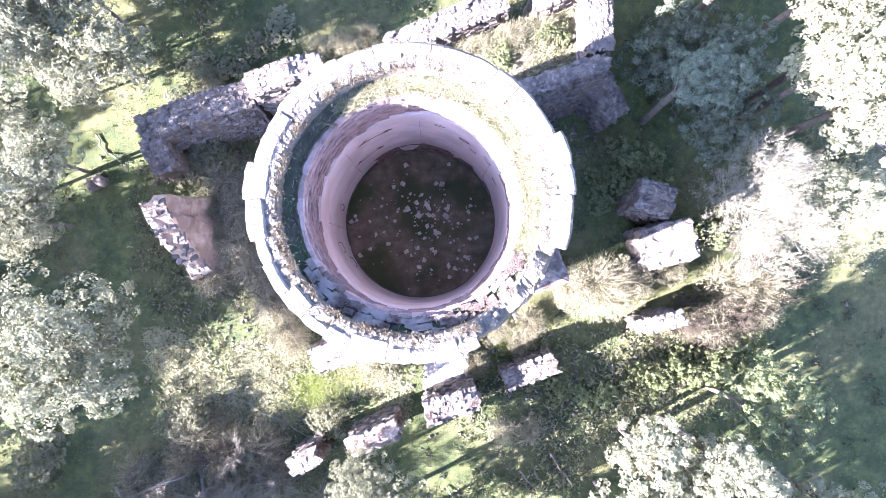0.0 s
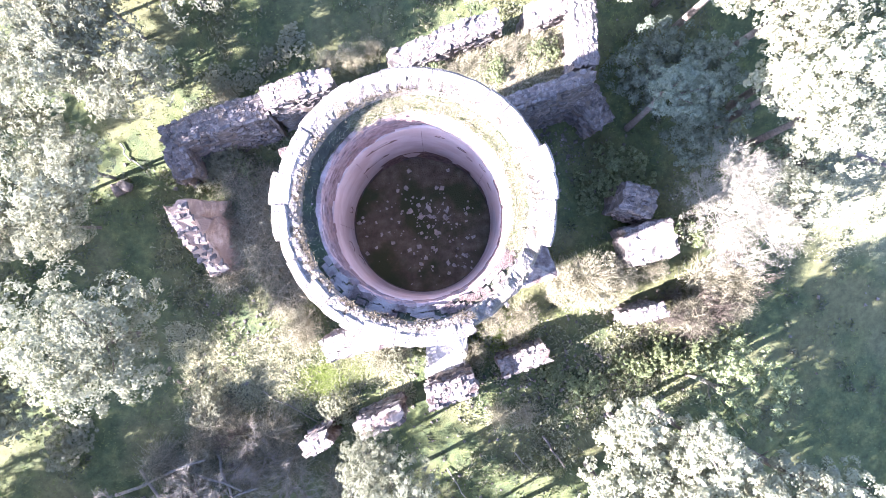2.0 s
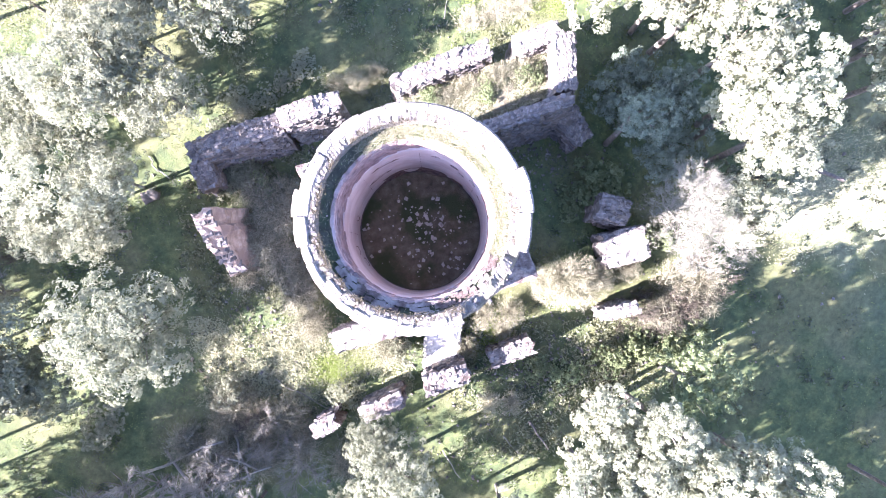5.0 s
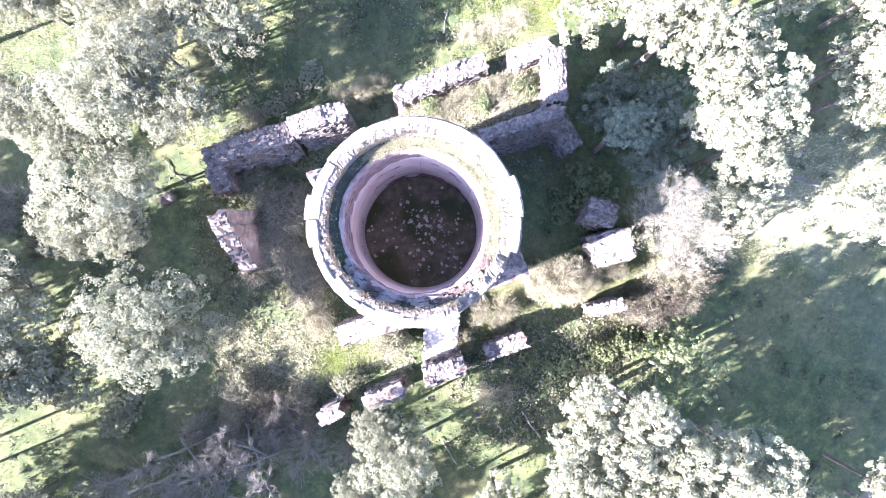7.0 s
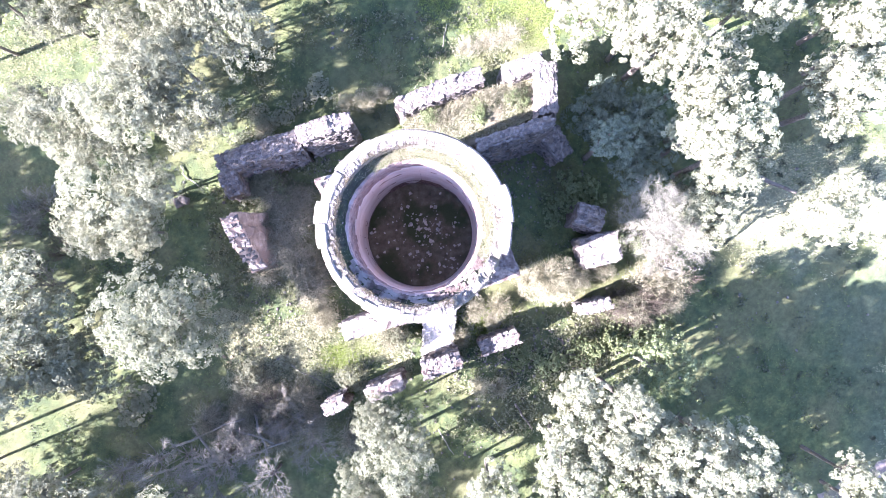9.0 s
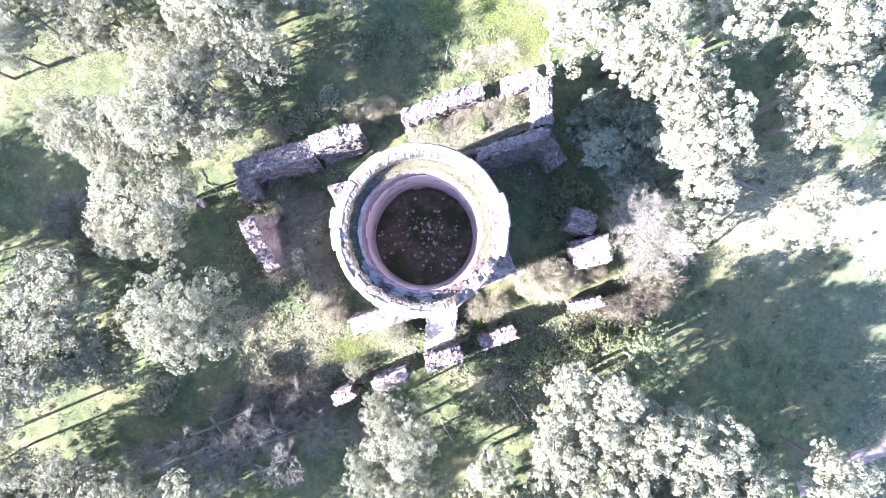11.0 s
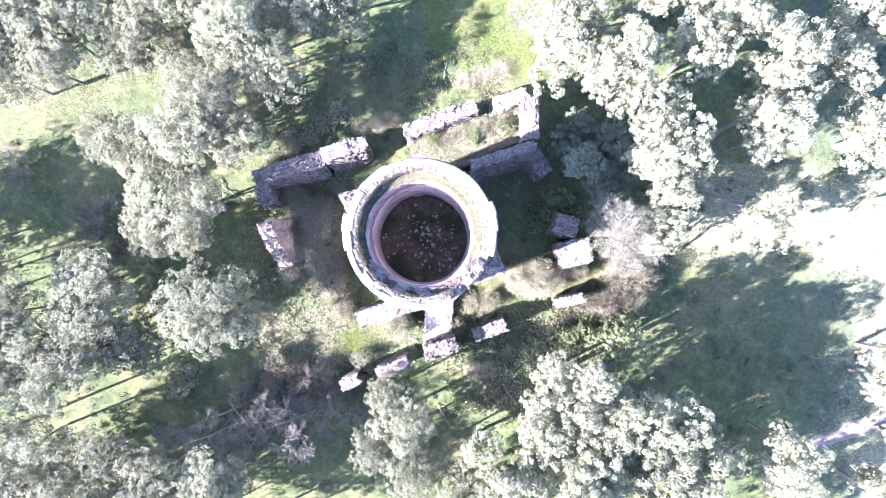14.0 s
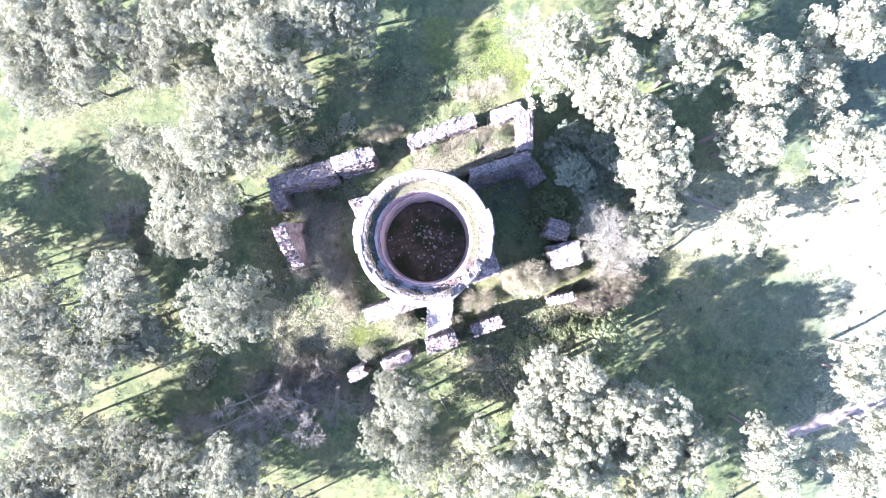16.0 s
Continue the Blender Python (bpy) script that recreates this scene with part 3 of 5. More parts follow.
# ---- earth fill between the northern walls ----
def earth_fill():
    plan = [Vector(p) for p in ((-1.5, 6.5), (2.2, 7.95), (4.65, 8.6), (4.7, 6.7), (2.0, 5.4), (0.4, 4.9))]
    mid = sum(plan, Vector((0, 0))) / len(plan)
    rim_pts = []
    for i, p in enumerate(plan):
        q = plan[(i + 1) % len(plan)]
        rim_pts += [p.lerp(q, k / 8) for k in range(8)]
    bm = bmesh.new()
    rows = []
    for k in range(9):
        f = k / 8
        rows.append([bm.verts.new((*(mid.lerp(p, max(f, 0.02))), 3.0 - 0.25 * f + 0.25 * noise.noise((*(mid.lerp(p, f) * 0.9), 2)))) for p in rim_pts])
    rows.append([bm.verts.new((*p, 0.0)) for p in rim_pts])
    n = len(rim_pts)
    for a, b in zip(rows, rows[1:]):
        for i in range(n):
            bm.faces.new((a[i], b[i], b[(i + 1) % n], a[(i + 1) % n]))
    bm.faces.new(rows[0])
    bmesh.ops.recalc_face_normals(bm, faces=bm.faces)
    tagged(part("earth_fill", bm, M_SCRUB, None, "", True), "raised earth with dry grass between ruined walls", "earth", kind="structure")


earth_fill()


# ---- trees ----
def tube(points, radii, sides=5):
    """Vertices and faces of a tapering limb."""
    vs, fs = [], []
    for i, (p, r) in enumerate(zip(points, radii)):
        d = (points[min(i + 1, len(points) - 1)] - points[max(i - 1, 0)]).normalized()
        u = d.cross(Vector((0.3, 0.9, 0.1))).normalized()
        w = d.cross(u)
        vs += [p + (u * math.cos(2 * math.pi * k / sides) + w * math.sin(2 * math.pi * k / sides)) * r for k in range(sides)]
    for i in range(len(points) - 1):
        for k in range(sides):
            fs.append((i * sides + k, i * sides + (k + 1) % sides, (i + 1) * sides + (k + 1) % sides, (i + 1) * sides + k))
    return [tuple(v) for v in vs], fs


def join(pieces):
    vs, fs = [], []
    for v, f in pieces:
        o = len(vs)
        vs += v
        fs += [tuple(i + o for i in q) for q in f]
    return vs, fs


def leaf_cloud(seed, lobes, clumps, leaves, spread, leaf, wide, droop, flat=0.85, lobe_r=(0.3, 0.48), calm=0.0):
    """A crown of small leaves, one unit in radius round its middle: rounded tufts of leaves sit on the upper sides of uneven lobes."""
    g = np.random.default_rng(seed)
    centres = []
    while len(centres) < lobes:
        p = g.uniform(-1, 1, 3)
        if 0.15 < np.linalg.norm(p) < 0.8:
            centres.append(p * (1, 1, flat))
    centres = np.array(centres)
    size = g.uniform(*lobe_r, lobes)
    which = np.repeat(np.arange(lobes), clumps)
    d = g.normal(size=(lobes * clumps, 3))
    d[:, 2] = np.abs(d[:, 2]) * 0.9 + d[:, 2] * 0.35
    d /= np.linalg.norm(d, axis=1)[:, None]
    spots = centres[which] + d * (size[which] * g.uniform(0.75, 1.05, len(which)))[:, None]
    at = np.repeat(spots, leaves, 0)
    n = len(at)
    off = g.normal(size=(n, 3)) + np.repeat(d, leaves, 0) * 0.9
    off /= np.linalg.norm(off, axis=1)[:, None]
    puff = np.repeat(spread * g.uniform(0.6, 1.35, len(spots)), leaves) * g.uniform(0.65, 1.1, n)
    at = at + off * puff[:, None]
    normal = off * (1 - calm) + np.repeat(d, leaves, 0) * calm + g.normal(size=(n, 3)) * 0.3
    normal /= np.linalg.norm(normal, axis=1)[:, None]
    along = g.normal(size=(n, 3)) - (0, 0, droop)
    along -= normal * (along * normal).sum(1)[:, None]
    along /= np.linalg.norm(along, axis=1)[:, None]
    side = np.cross(normal, along)
    ln = (leaf * g.uniform(0.6, 1.3, n))[:, None]
    q = np.stack([at - along * ln / 2 - side * ln * wide / 2, at - along * ln / 2 + side * ln * wide / 2, at + along * ln / 2], 1)
    return q.reshape(-1, 3), np.arange(3 * n).reshape(-1, 3)


def limbs(seed, height, crown, count=7, lean=0.1, thick=0.02, root=(0, 0)):
    """Trunk and main limbs of a tree whose crown, of radius crown, is centred at height."""
    rnd = random.Random(seed)
    bend = Vector((rnd.uniform(-lean, lean), rnd.uniform(-lean, lean), 0))
    trunk_top = Vector((0, 0, height - crown * 0.45)) + bend * height * 0.4
    pts = [Vector((root[0], root[1], -0.4)), Vector((root[0] * 0.8, root[1] * 0.8, height * 0.3)) + bend * height * 0.15, trunk_top]
    r = height * thick
    trunk = tube(pts, (r * 1.25, r, r * 0.6), 8)
    arms = []
    for k in range(count):
        a = 2 * math.pi * k / count + rnd.uniform(-0.4, 0.4)
        out = crown * rnd.uniform(0.45, 0.75)
        end = Vector((math.cos(a) * out, math.sin(a) * out, height + crown * rnd.uniform(-0.3, 0.5)))
        start = pts[1].lerp(trunk_top, rnd.uniform(0.5, 1.0))
        mid = start.lerp(end, 0.5) + Vector((0, 0, -0.1 * crown))
        arms.append(tube([start, mid, end], (r * 0.5, r * 0.3, r * 0.1), 5))
    return trunk, arms


def bare_branches(seed, depth=4, split=4, spread=0.75, thick=0.017):
    """Leafless branching, one unit in radius."""
    rnd = random.Random(seed)
    pieces = []

    def grow(p, d, length, r, level):
        end = p + d * length
        mid = p.lerp(end, 0.5) + Vector([rnd.uniform(-1, 1) for _ in range(3)]) * length * 0.12
        pieces.append(tube([p, end], (r, r * 0.4), 3) if level == depth else tube([p, mid, end], (r, r * 0.8, r * 0.55), 3 if level > 1 else 5))
        if level < depth:
            for _ in range(split if level else split + 2):
                q = (d + Vector([rnd.uniform(-1, 1), rnd.uniform(-1, 1), rnd.uniform(-0.7, 0.8)]) * spread).normalized()
                grow(mid.lerp(end, rnd.random()), q, length * rnd.uniform(0.5, 0.8), r * 0.68, level + 1)

    for k in range(3):
        a = 2 * math.pi * k / 3 + rnd.random()
        grow(Vector((0, 0, -0.1)), Vector((math.cos(a) * 0.5, math.sin(a) * 0.5, 0.8)).normalized(), 0.5, thick, 0)
    return join(pieces)


CROWNS = {
    "bare": [mesh_of("crown", [(x, y, (z - 0.45) * 1.1) for x, y, z in v], f, M_TWIG) for v, f in (join([bare_branches(40 + s, 4, 5, 0.85, 0.008), [q.tolist() for q in leaf_cloud(44 + s, 26, 6, 7, 0.09, 0.045, 0.3, 0.4, 1.0, (0.2, 0.4))]]) for s in range(2))],
    "gum": [mesh_of("crown", *leaf_cloud(30 + s, 36, 16, 23, 0.085, 0.059, 0.42, 0.9, 1.0, (0.18, 0.37), 0.5), M_GUM) for s in range(4)],
    "gum_thin": [mesh_of("crown", *leaf_cloud(34, 24, 12, 34, 0.1, 0.06, 0.5, 0.9, 1.0, (0.22, 0.4), 0.5), M_GUM)],
    "oak": [mesh_of("crown", *leaf_cloud(60 + s, 24, 10, 47, 0.11, 0.056, 0.75, 0.2, 0.95, (0.26, 0.44), 0.3), M_OAK) for s in range(4)],
    "round": [mesh_of("crown", *leaf_cloud(66, 30, 22, 37, 0.075, 0.041, 0.6, 0.4, 0.95, (0.26, 0.4), 0.6), M_ROUND)],
    "laurel": [mesh_of("crown", *leaf_cloud(70 + s, 24, 12, 74, 0.11, 0.045, 0.75, 0.2, 0.8, (0.3, 0.45)), M_LAUREL) for s in range(2)],
    "dead": [mesh_of("crown", [(x, y, (z - 0.45) * 1.1) for x, y, z in v], f, M_DEAD) for v, f in (bare_branches(50 + s, 4, 4, 0.85, 0.013) for s in range(2))],
    "oak_thin": [mesh_of("crown", *leaf_cloud(64, 22, 10, 42, 0.11, 0.058, 0.8, 0.2, 0.95, (0.28, 0.44)), M_OAK)],
    "fresh": [mesh_of("crown", *leaf_cloud(90 + s, 22, 10, 40, 0.07, 0.05, 0.7, 0.2, 0.8), M_BRIGHT) for s in range(2)],
}
LABELS = {
    "gum": ("tall evergreen tree with wispy grey-green foliage", "tree"),
    "oak": ("sunlit evergreen tree with dense rounded leaf clumps", "tree"),
    "fresh": ("small tree with sparse fresh green leaves", "tree"),
    "round": ("round evergreen with dense grey-green leaf clumps", "tree"),
    "laurel": ("round leafy evergreen in the tower's shadow", "tree"),
    "dead": ("dead leafless tree with grey twigs", "tree"),
    "bare": ("leafless tree with bleached pale twigs", "tree"),
}


def tree(sort, x, y, top, radius, seed, tall=1.0):
    """A tree with its crown's middle at x, y, its top at the height top."""
    z = ground_z(x, y)
    label, category = LABELS[sort]
    name = {"gum": "evergreen_tree", "oak": "evergreen_tree", "round": "evergreen_tree", "fresh": "small_tree", "bare": "bare_tree", "laurel": "leafy_tree", "dead": "dead_tree"}[sort]
    ob = thing(name, label, category, (x, y, z), 0, "trees round the ruin")
    mid = top - z - radius * tall * 0.9
    if sort == "bare":
        trunk, arms = limbs(seed, max(mid, 1.0), radius, 3, 0.1, 0.009, (2.3, -0.4))
    else:
        trunk, arms = limbs(seed, max(mid, 1.0), radius, 7, 0.1, 0.012 if sort == "gum" else 0.018, (x * 0.05, y * 0.05))
    for nm, (v, f) in [("trunk", trunk)] + [("limb", q) for q in arms]:
        o = new(nm, mesh_of(nm, v, f, M_TWIG if sort in ("bare", "fresh") else M_BARK, True))
        if nm == "trunk":
            stem = o
        o.parent = ob if nm == "trunk" else stem
    rnd = random.Random(seed)
    kinds = CROWNS[sort + "_thin"] if (abs(x) > 27 or abs(y) > 16.5) and sort in ("gum", "oak") else CROWNS[sort]
    c = new("crown", kinds[seed % len(kinds)])
    c.parent = ob
    c.matrix_basis = pose(0, 0, mid, 0, 0, rnd.uniform(0, 360)) @ Matrix.Diagonal((radius, radius, radius * tall, 1))
    return ob


planted = 0


def plant(sort, rows):
    """Plants trees: rows are (x, y, height of the top, radius of the crown)."""
    global planted
    for x, y, top, radius in rows:
        tree(sort, x, y, top, radius, planted, 1.05 if sort == "gum" else 1.3 if sort == "oak" else 1.1)
        planted += 1


plant("gum", [
    (-20.3, 11.6, 9.0, 2.0), (-21.8, 10.5, 9.0, 2.1), (-18.4, 10.8, 9.0, 1.9), (-20.8, 8.8, 8.5, 1.8),
    (-19.1, 9.4, 8.5, 1.7), (-18.5, 12.5, 9.0, 2.0), (-22.4, 12.8, 9.0, 2.2), (-16.7, 12.2, 8.5, 1.7),
    (-14.6, 12.2, 8.5, 1.7), (-14.6, 10.7, 8.0, 1.7), (-15.8, 10.2, 7.5, 1.4), (-12.7, 13.0, 8.5, 1.7),
    (-11.0, 12.5, 8.5, 1.8), (-9.9, 10.7, 9.5, 1.7), (-8.7, 12.9, 8.5, 1.6), (-6.9, 12.7, 8.5, 1.7),
    (-8.6, 9.4, 8.3, 2.25), (-10.3, 9.7, 8.0, 1.3), (-12.3, 8.8, 8, 1.8), (-10.8, 8.2, 8.0, 1.4),
])
plant("gum", [
    (-10.1, 6.25, 7.8, 1.95), (-12.7, 5.9, 8.5, 2.1), (-11.5, 7.0, 9, 1.8), (-15.3, 5.3, 7.5, 2), (-16.6, 6.1, 7, 1.4),
    (-14, 4.8, 7, 1.4), (-13.4, 2.5, 7.5, 2.2), (-12, 3.1, 7, 1.5), (-12.6, 1.3, 6.5, 1.4),
    (-14.3, 1.2, 6.5, 1.4), (-17.5, -2, 7.3, 2.4), (-23.4, -0.3, 5, 1.3), (-21.5, -2.8, 8, 2.12),
    (-20.1, -4.1, 7.5, 2), (-17.4, -4, 7.5, 2.5), (-19.6, -5.6, 7.5, 2.4), (-21.9, -6.9, 8, 2.2),
    (-20.2, -9.3, 7, 2.2), (-16.7, -9.9, 6.5, 1.5), (-17.4, -11.8, 7, 2.62),
])
plant("gum", [
    (-21.2, -12, 7, 2.62), (-14.7, -11.4, 6.5, 2), (-11.2, -11.4, 6.5, 1.9), (-10.8, -12.4, 6.5, 2.0),
    (-12.9, -12.5, 6.5, 2.0), (-23, -4.7, 8, 2.62), (-22.6, -9.2, 8, 1.2), (-22.6, -12.7, 7.5, 2.88),
    (-18.8, 14.8, 9, 2.6), (-14.3, 14.8, 9, 2.4), (-9.8, 14.9, 9, 2.4), (-22, 15, 9, 2.6),
    (-25.5, 0.3, 9, 2.8), (-30.3, -0.9, 9, 3), (-28.7, -2.7, 9, 2.8), (-32.4, 0.5, 9, 3),
    (-25.3, -2.7, 8, 2.3), (-8.8, -14.0, 6.5, 1.9),
])
plant("gum", [
    (-9.9, -15.3, 7, 2.2), (-20.1, -14.5, 7.5, 2.88), (-15.9, -14.4, 7.5, 2.88), (-13.4, -14.7, 6.5, 2.5),
])
plant("round", [
    (-16.7, -4.4, 4.2, 1.5), (-15.7, -5.4, 3.8, 1.3), (-17.4, -5.2, 4.0, 1.3), (-11.3, -2.7, 8.0, 2.6),
    (-2.5, -7.0, 5.0, 1.17), (-1.72, -8.25, 6.4, 1.87), (-0.8, -10.8, 6.0, 1.75), (-2.95, -9.9, 5.0, 1.35),
])
plant("oak", [
    (-5.3, 13.2, 7.5, 2.0), (8.0, -5.6, 8.6, 1.15), (6.5, -5.9, 7.5, 1.7),
    (5.6, -7.8, 7.5, 1.6), (7.5, -7.3, 7.5, 1.7), (10.5, -7.45, 8.0, 1.9), (12.2, -7.65, 8.2, 1.45),
    (11.7, -10.2, 6.8, 2.1), (14.9, -10.2, 5.2, 1.7), (8.8, -9.4, 7.5, 1.9), (2.6, -9.5, 6.0, 1.1),
    (1.9, -11.9, 6.5, 1.7), (8.9, -11.7, 7.0, 1.8), (14.1, -11.7, 5.8, 1.7), (6.0, -10.1, 7.0, 1.6),
    (19.6, -10.9, 6.0, 2.1), (18.5, -9.1, 5.0, 0.9), (24.0, -11.9, 6.0, 1.8), (24.3, -5.9, 6.0, 1.7),
])
plant("oak", [
    (24.6, -4.4, 6.0, 1.3), (6.6, 10.9, 7.5, 2.2), (7.2, 12.2, 7.5, 1.8), (8.0, 9.4, 9.0, 1.5),
    (8.8, 8.6, 10.0, 1.6), (9.2, 10.0, 10.0, 1.5), (10.0, 7.2, 10.5, 1.7), (10.9, 5.7, 10.5, 1.9),
    (11.3, 4.1, 10.0, 1.6), (10.5, 5.0, 9.5, 1.5), (11.8, 2.1, 6.5, 1.5), (12.7, 10.6, 9.5, 1.7),
    (13.9, 12.8, 9.5, 1.8), (15.0, 11.8, 9.0, 1.3), (16.9, 10.3, 9.5, 1.9), (17.2, 8.9, 9.5, 1.5),
    (16.3, 6.6, 9.5, 1.7), (15.5, 7.4, 9.0, 1.2), (20.7, 9.6, 8.0, 1.4), (20.1, 10.7, 8.0, 1.0),
])
plant("oak", [
    (22.1, 6.8, 8.0, 2.0), (23.1, 6.5, 8.0, 1.4), (21.7, 12.9, 9.0, 2.2), (23.4, 13.2, 8.5, 1.8),
    (18.0, 2.5, 6.0, 1.7), (12.9, 13.8, 8.0, 1.2), (10.9, 13.6, 8.0, 1.4),
    (24.7, 3.9, 8.0, 1.5), (26.1, -9.2, 6.5, 2.1), (-0.7, -14.5, 6.5, 2.1), (6.1, -14.3, 7.0, 2.3),
    (10.3, -9.7, 6.9, 1.8), (4.2, -11.6, 7.6, 1.8), (7.4, -11.2, 7.8, 1.8), (3.0, -16.5, 9.0, 2.3), (9.4, -16.4, 9.0, 2.4), (12.6, -13.6, 6.2, 2.0), (14.5, -16.8, 7.6, 2.3),
])
plant("fresh", [
    (9.7, -4.45, 6.6, 1.8),
])
plant("bare", [
    (8.3, 2.7, 9.3, 1.2), (8.6, 1.4, 8.0, 1.4), (10.1, 1.1, 7.2, 1.6), (9.2, 2.3, 8.5, 1.3),
    (10.9, 0.7, 6.5, 1.3), (8.1, 2.1, 7.5, 1.0), (10.0, 0.0, 6.0, 1.2), (4.7, 13.3, 6.5, 1.7),
])
plant("laurel", [
    (7.6, 6.8, 5.0, 1.65), (9.4, 4.7, 4.6, 1.5), (9.6, 6.6, 5.0, 1.2), (7.1, 4.9, 8.3, 0.95),
])
plant("dead", [
    (-17.3, -1.1, 5.0, 1.4), (-18.1, -0.4, 4.5, 1.2), (-11.3, -9.0, 4.5, 1.5), (-9.6, -9.3, 4.5, 1.5),
    (-8.1, -8.6, 4.0, 1.3), (-7.2, -9.7, 5.5, 1.6), (-10.2, -9.9, 5.0, 1.9), (-9.0, -8.3, 4.5, 1.5),
    (-12.5, -9.2, 5.0, 1.7), (-14.1, -9.6, 4.5, 1.3), (-23.9, 5.5, 3.5, 1.3), (-23.2, 4.5, 3.0, 1.1),
    (-18.3, 2.4, 4.0, 1.6), (-19.0, 1.9, 3.5, 1.3), (-24.9, 9.4, 4.0, 1.1), (-11.1, -10.6, 5.0, 1.4),
    (-7.1, -7.4, 3.0, 1.7), (-5.7, -8.8, 3.0, 1.7),
])


# ---- inside the shaft ----
def disc(r, z, n=48, rings=14, bumps=0.12, seed=0):
    bm = bmesh.new()
    mid = bm.verts.new((0, 0, z))
    rows = []
    for k in range(1, rings + 1):
        q = r * k / rings
        rows.append([bm.verts.new((q * math.cos(2 * math.pi * i / n), q * math.sin(2 * math.pi * i / n), z + bumps * noise.noise((q * math.cos(2 * math.pi * i / n) * 1.4, q * math.sin(2 * math.pi * i / n) * 1.4, seed)))) for i in range(n)])
    for i in range(n):
        bm.faces.new((mid, rows[0][i], rows[0][(i + 1) % n]))
        for k in range(rings - 1):
            bm.faces.new((rows[k][i], rows[k + 1][i], rows[k + 1][(i + 1) % n], rows[k][(i + 1) % n]))
    return bm


part("shaft_floor", disc(R_LOW + 0.3, FLOOR_Z), M_SOIL, tower, "dark earth floor of the shaft", True)


def brick_band():
    """Brick courses above the plaster: the top ones are single bricks, the rest is joined. The lower courses stand back behind the plaster's edge."""
    rnd = random.Random(21)
    courses, low = 21, PLASTER_Z - 0.85
    step = (LEDGE_Z - 0.02 - low) / courses
    rest = bmesh.new()
    kinds, singles = [], []
    for k in range(3):
        bm = bmesh.new()
        bmesh.ops.create_cube(bm, size=1)
        for v in bm.verts:
            v.co = Vector((v.co.x * 0.235, v.co.y * 0.24, v.co.z * (step - 0.014))) + Vector([rnd.uniform(-0.014, 0.014) for _ in range(3)])
        me = bpy.data.meshes.new("brick")
        bm.to_mesh(me)
        me.materials.append(M_BRICK)
        kinds.append((me, bm))
    pale = [me.copy() for me, _ in kinds]
    for me in pale:
        me.materials[0] = M_PALEBRICK
    dirty = [me.copy() for me, _ in kinds]
    for me in dirty:
        me.materials[0] = M_EARTH
    for c in range(courses):
        z = low + step * (c + 0.5)
        n = 58
        for i in range(n):
            a = 2 * math.pi * (i + 0.5 * (c % 2)) / n
            top = c >= courses - 4
            if top and noise.noise((math.cos(a) * 2.2, math.sin(a) * 2.2, c * 0.15)) > 0.05 + 0.14 * (courses - c):
                continue
            back = 0.085 if z < plaster_top(a) + 0.25 + 0.3 * noise.noise((math.cos(a) * 1.5, math.sin(a) * 1.5, 6)) else 0.0
            r = R_LIP + 0.12 + back + rnd.uniform(-0.025, 0.025)
            turn = math.degrees(a) + 90 + rnd.uniform(-3, 3)
            m = pose(r * math.cos(a), r * math.sin(a), z, 0, 0, turn)
            me, bm = rnd.choice(kinds)
            if top:
                singles.append(place_piece("brick", rnd.choice(pale) if c == courses - 1 and rnd.random() < 0.05 else me, tower, m.translation, turn))
            else:
                made = [rest.verts.new(m @ v.co) for v in bm.verts]
                for f in bm.faces:
                    rest.faces.new([made[v.index] for v in f.verts])
    ob = part("brickwork", rest, M_BRICK, tower, "weathered reddish brick courses round the shaft's mouth")
    for row in range(3):
        for i in range(44):
            d = -152 + 2.9 * i + rnd.uniform(-0.6, 0.6)
            if rnd.random() < 0.3 + 0.12 * row:
                continue
            r, a = R_LIP + 0.13 + 0.13 * row + rnd.uniform(-0.03, 0.03), radians(d)
            singles.append(place_piece("brick", rnd.choice(dirty), tower, (r * math.cos(a), r * math.sin(a), LEDGE_Z + 0.015 + 0.02 * rnd.random()), d + rnd.choice((90, 90, 70, 105)) + rnd.uniform(-8, 8), (0.9, 0.5, 0.8), (rnd.uniform(-7, 7), rnd.uniform(-7, 7))))
    for b in singles:
        b.parent = ob


brick_band()


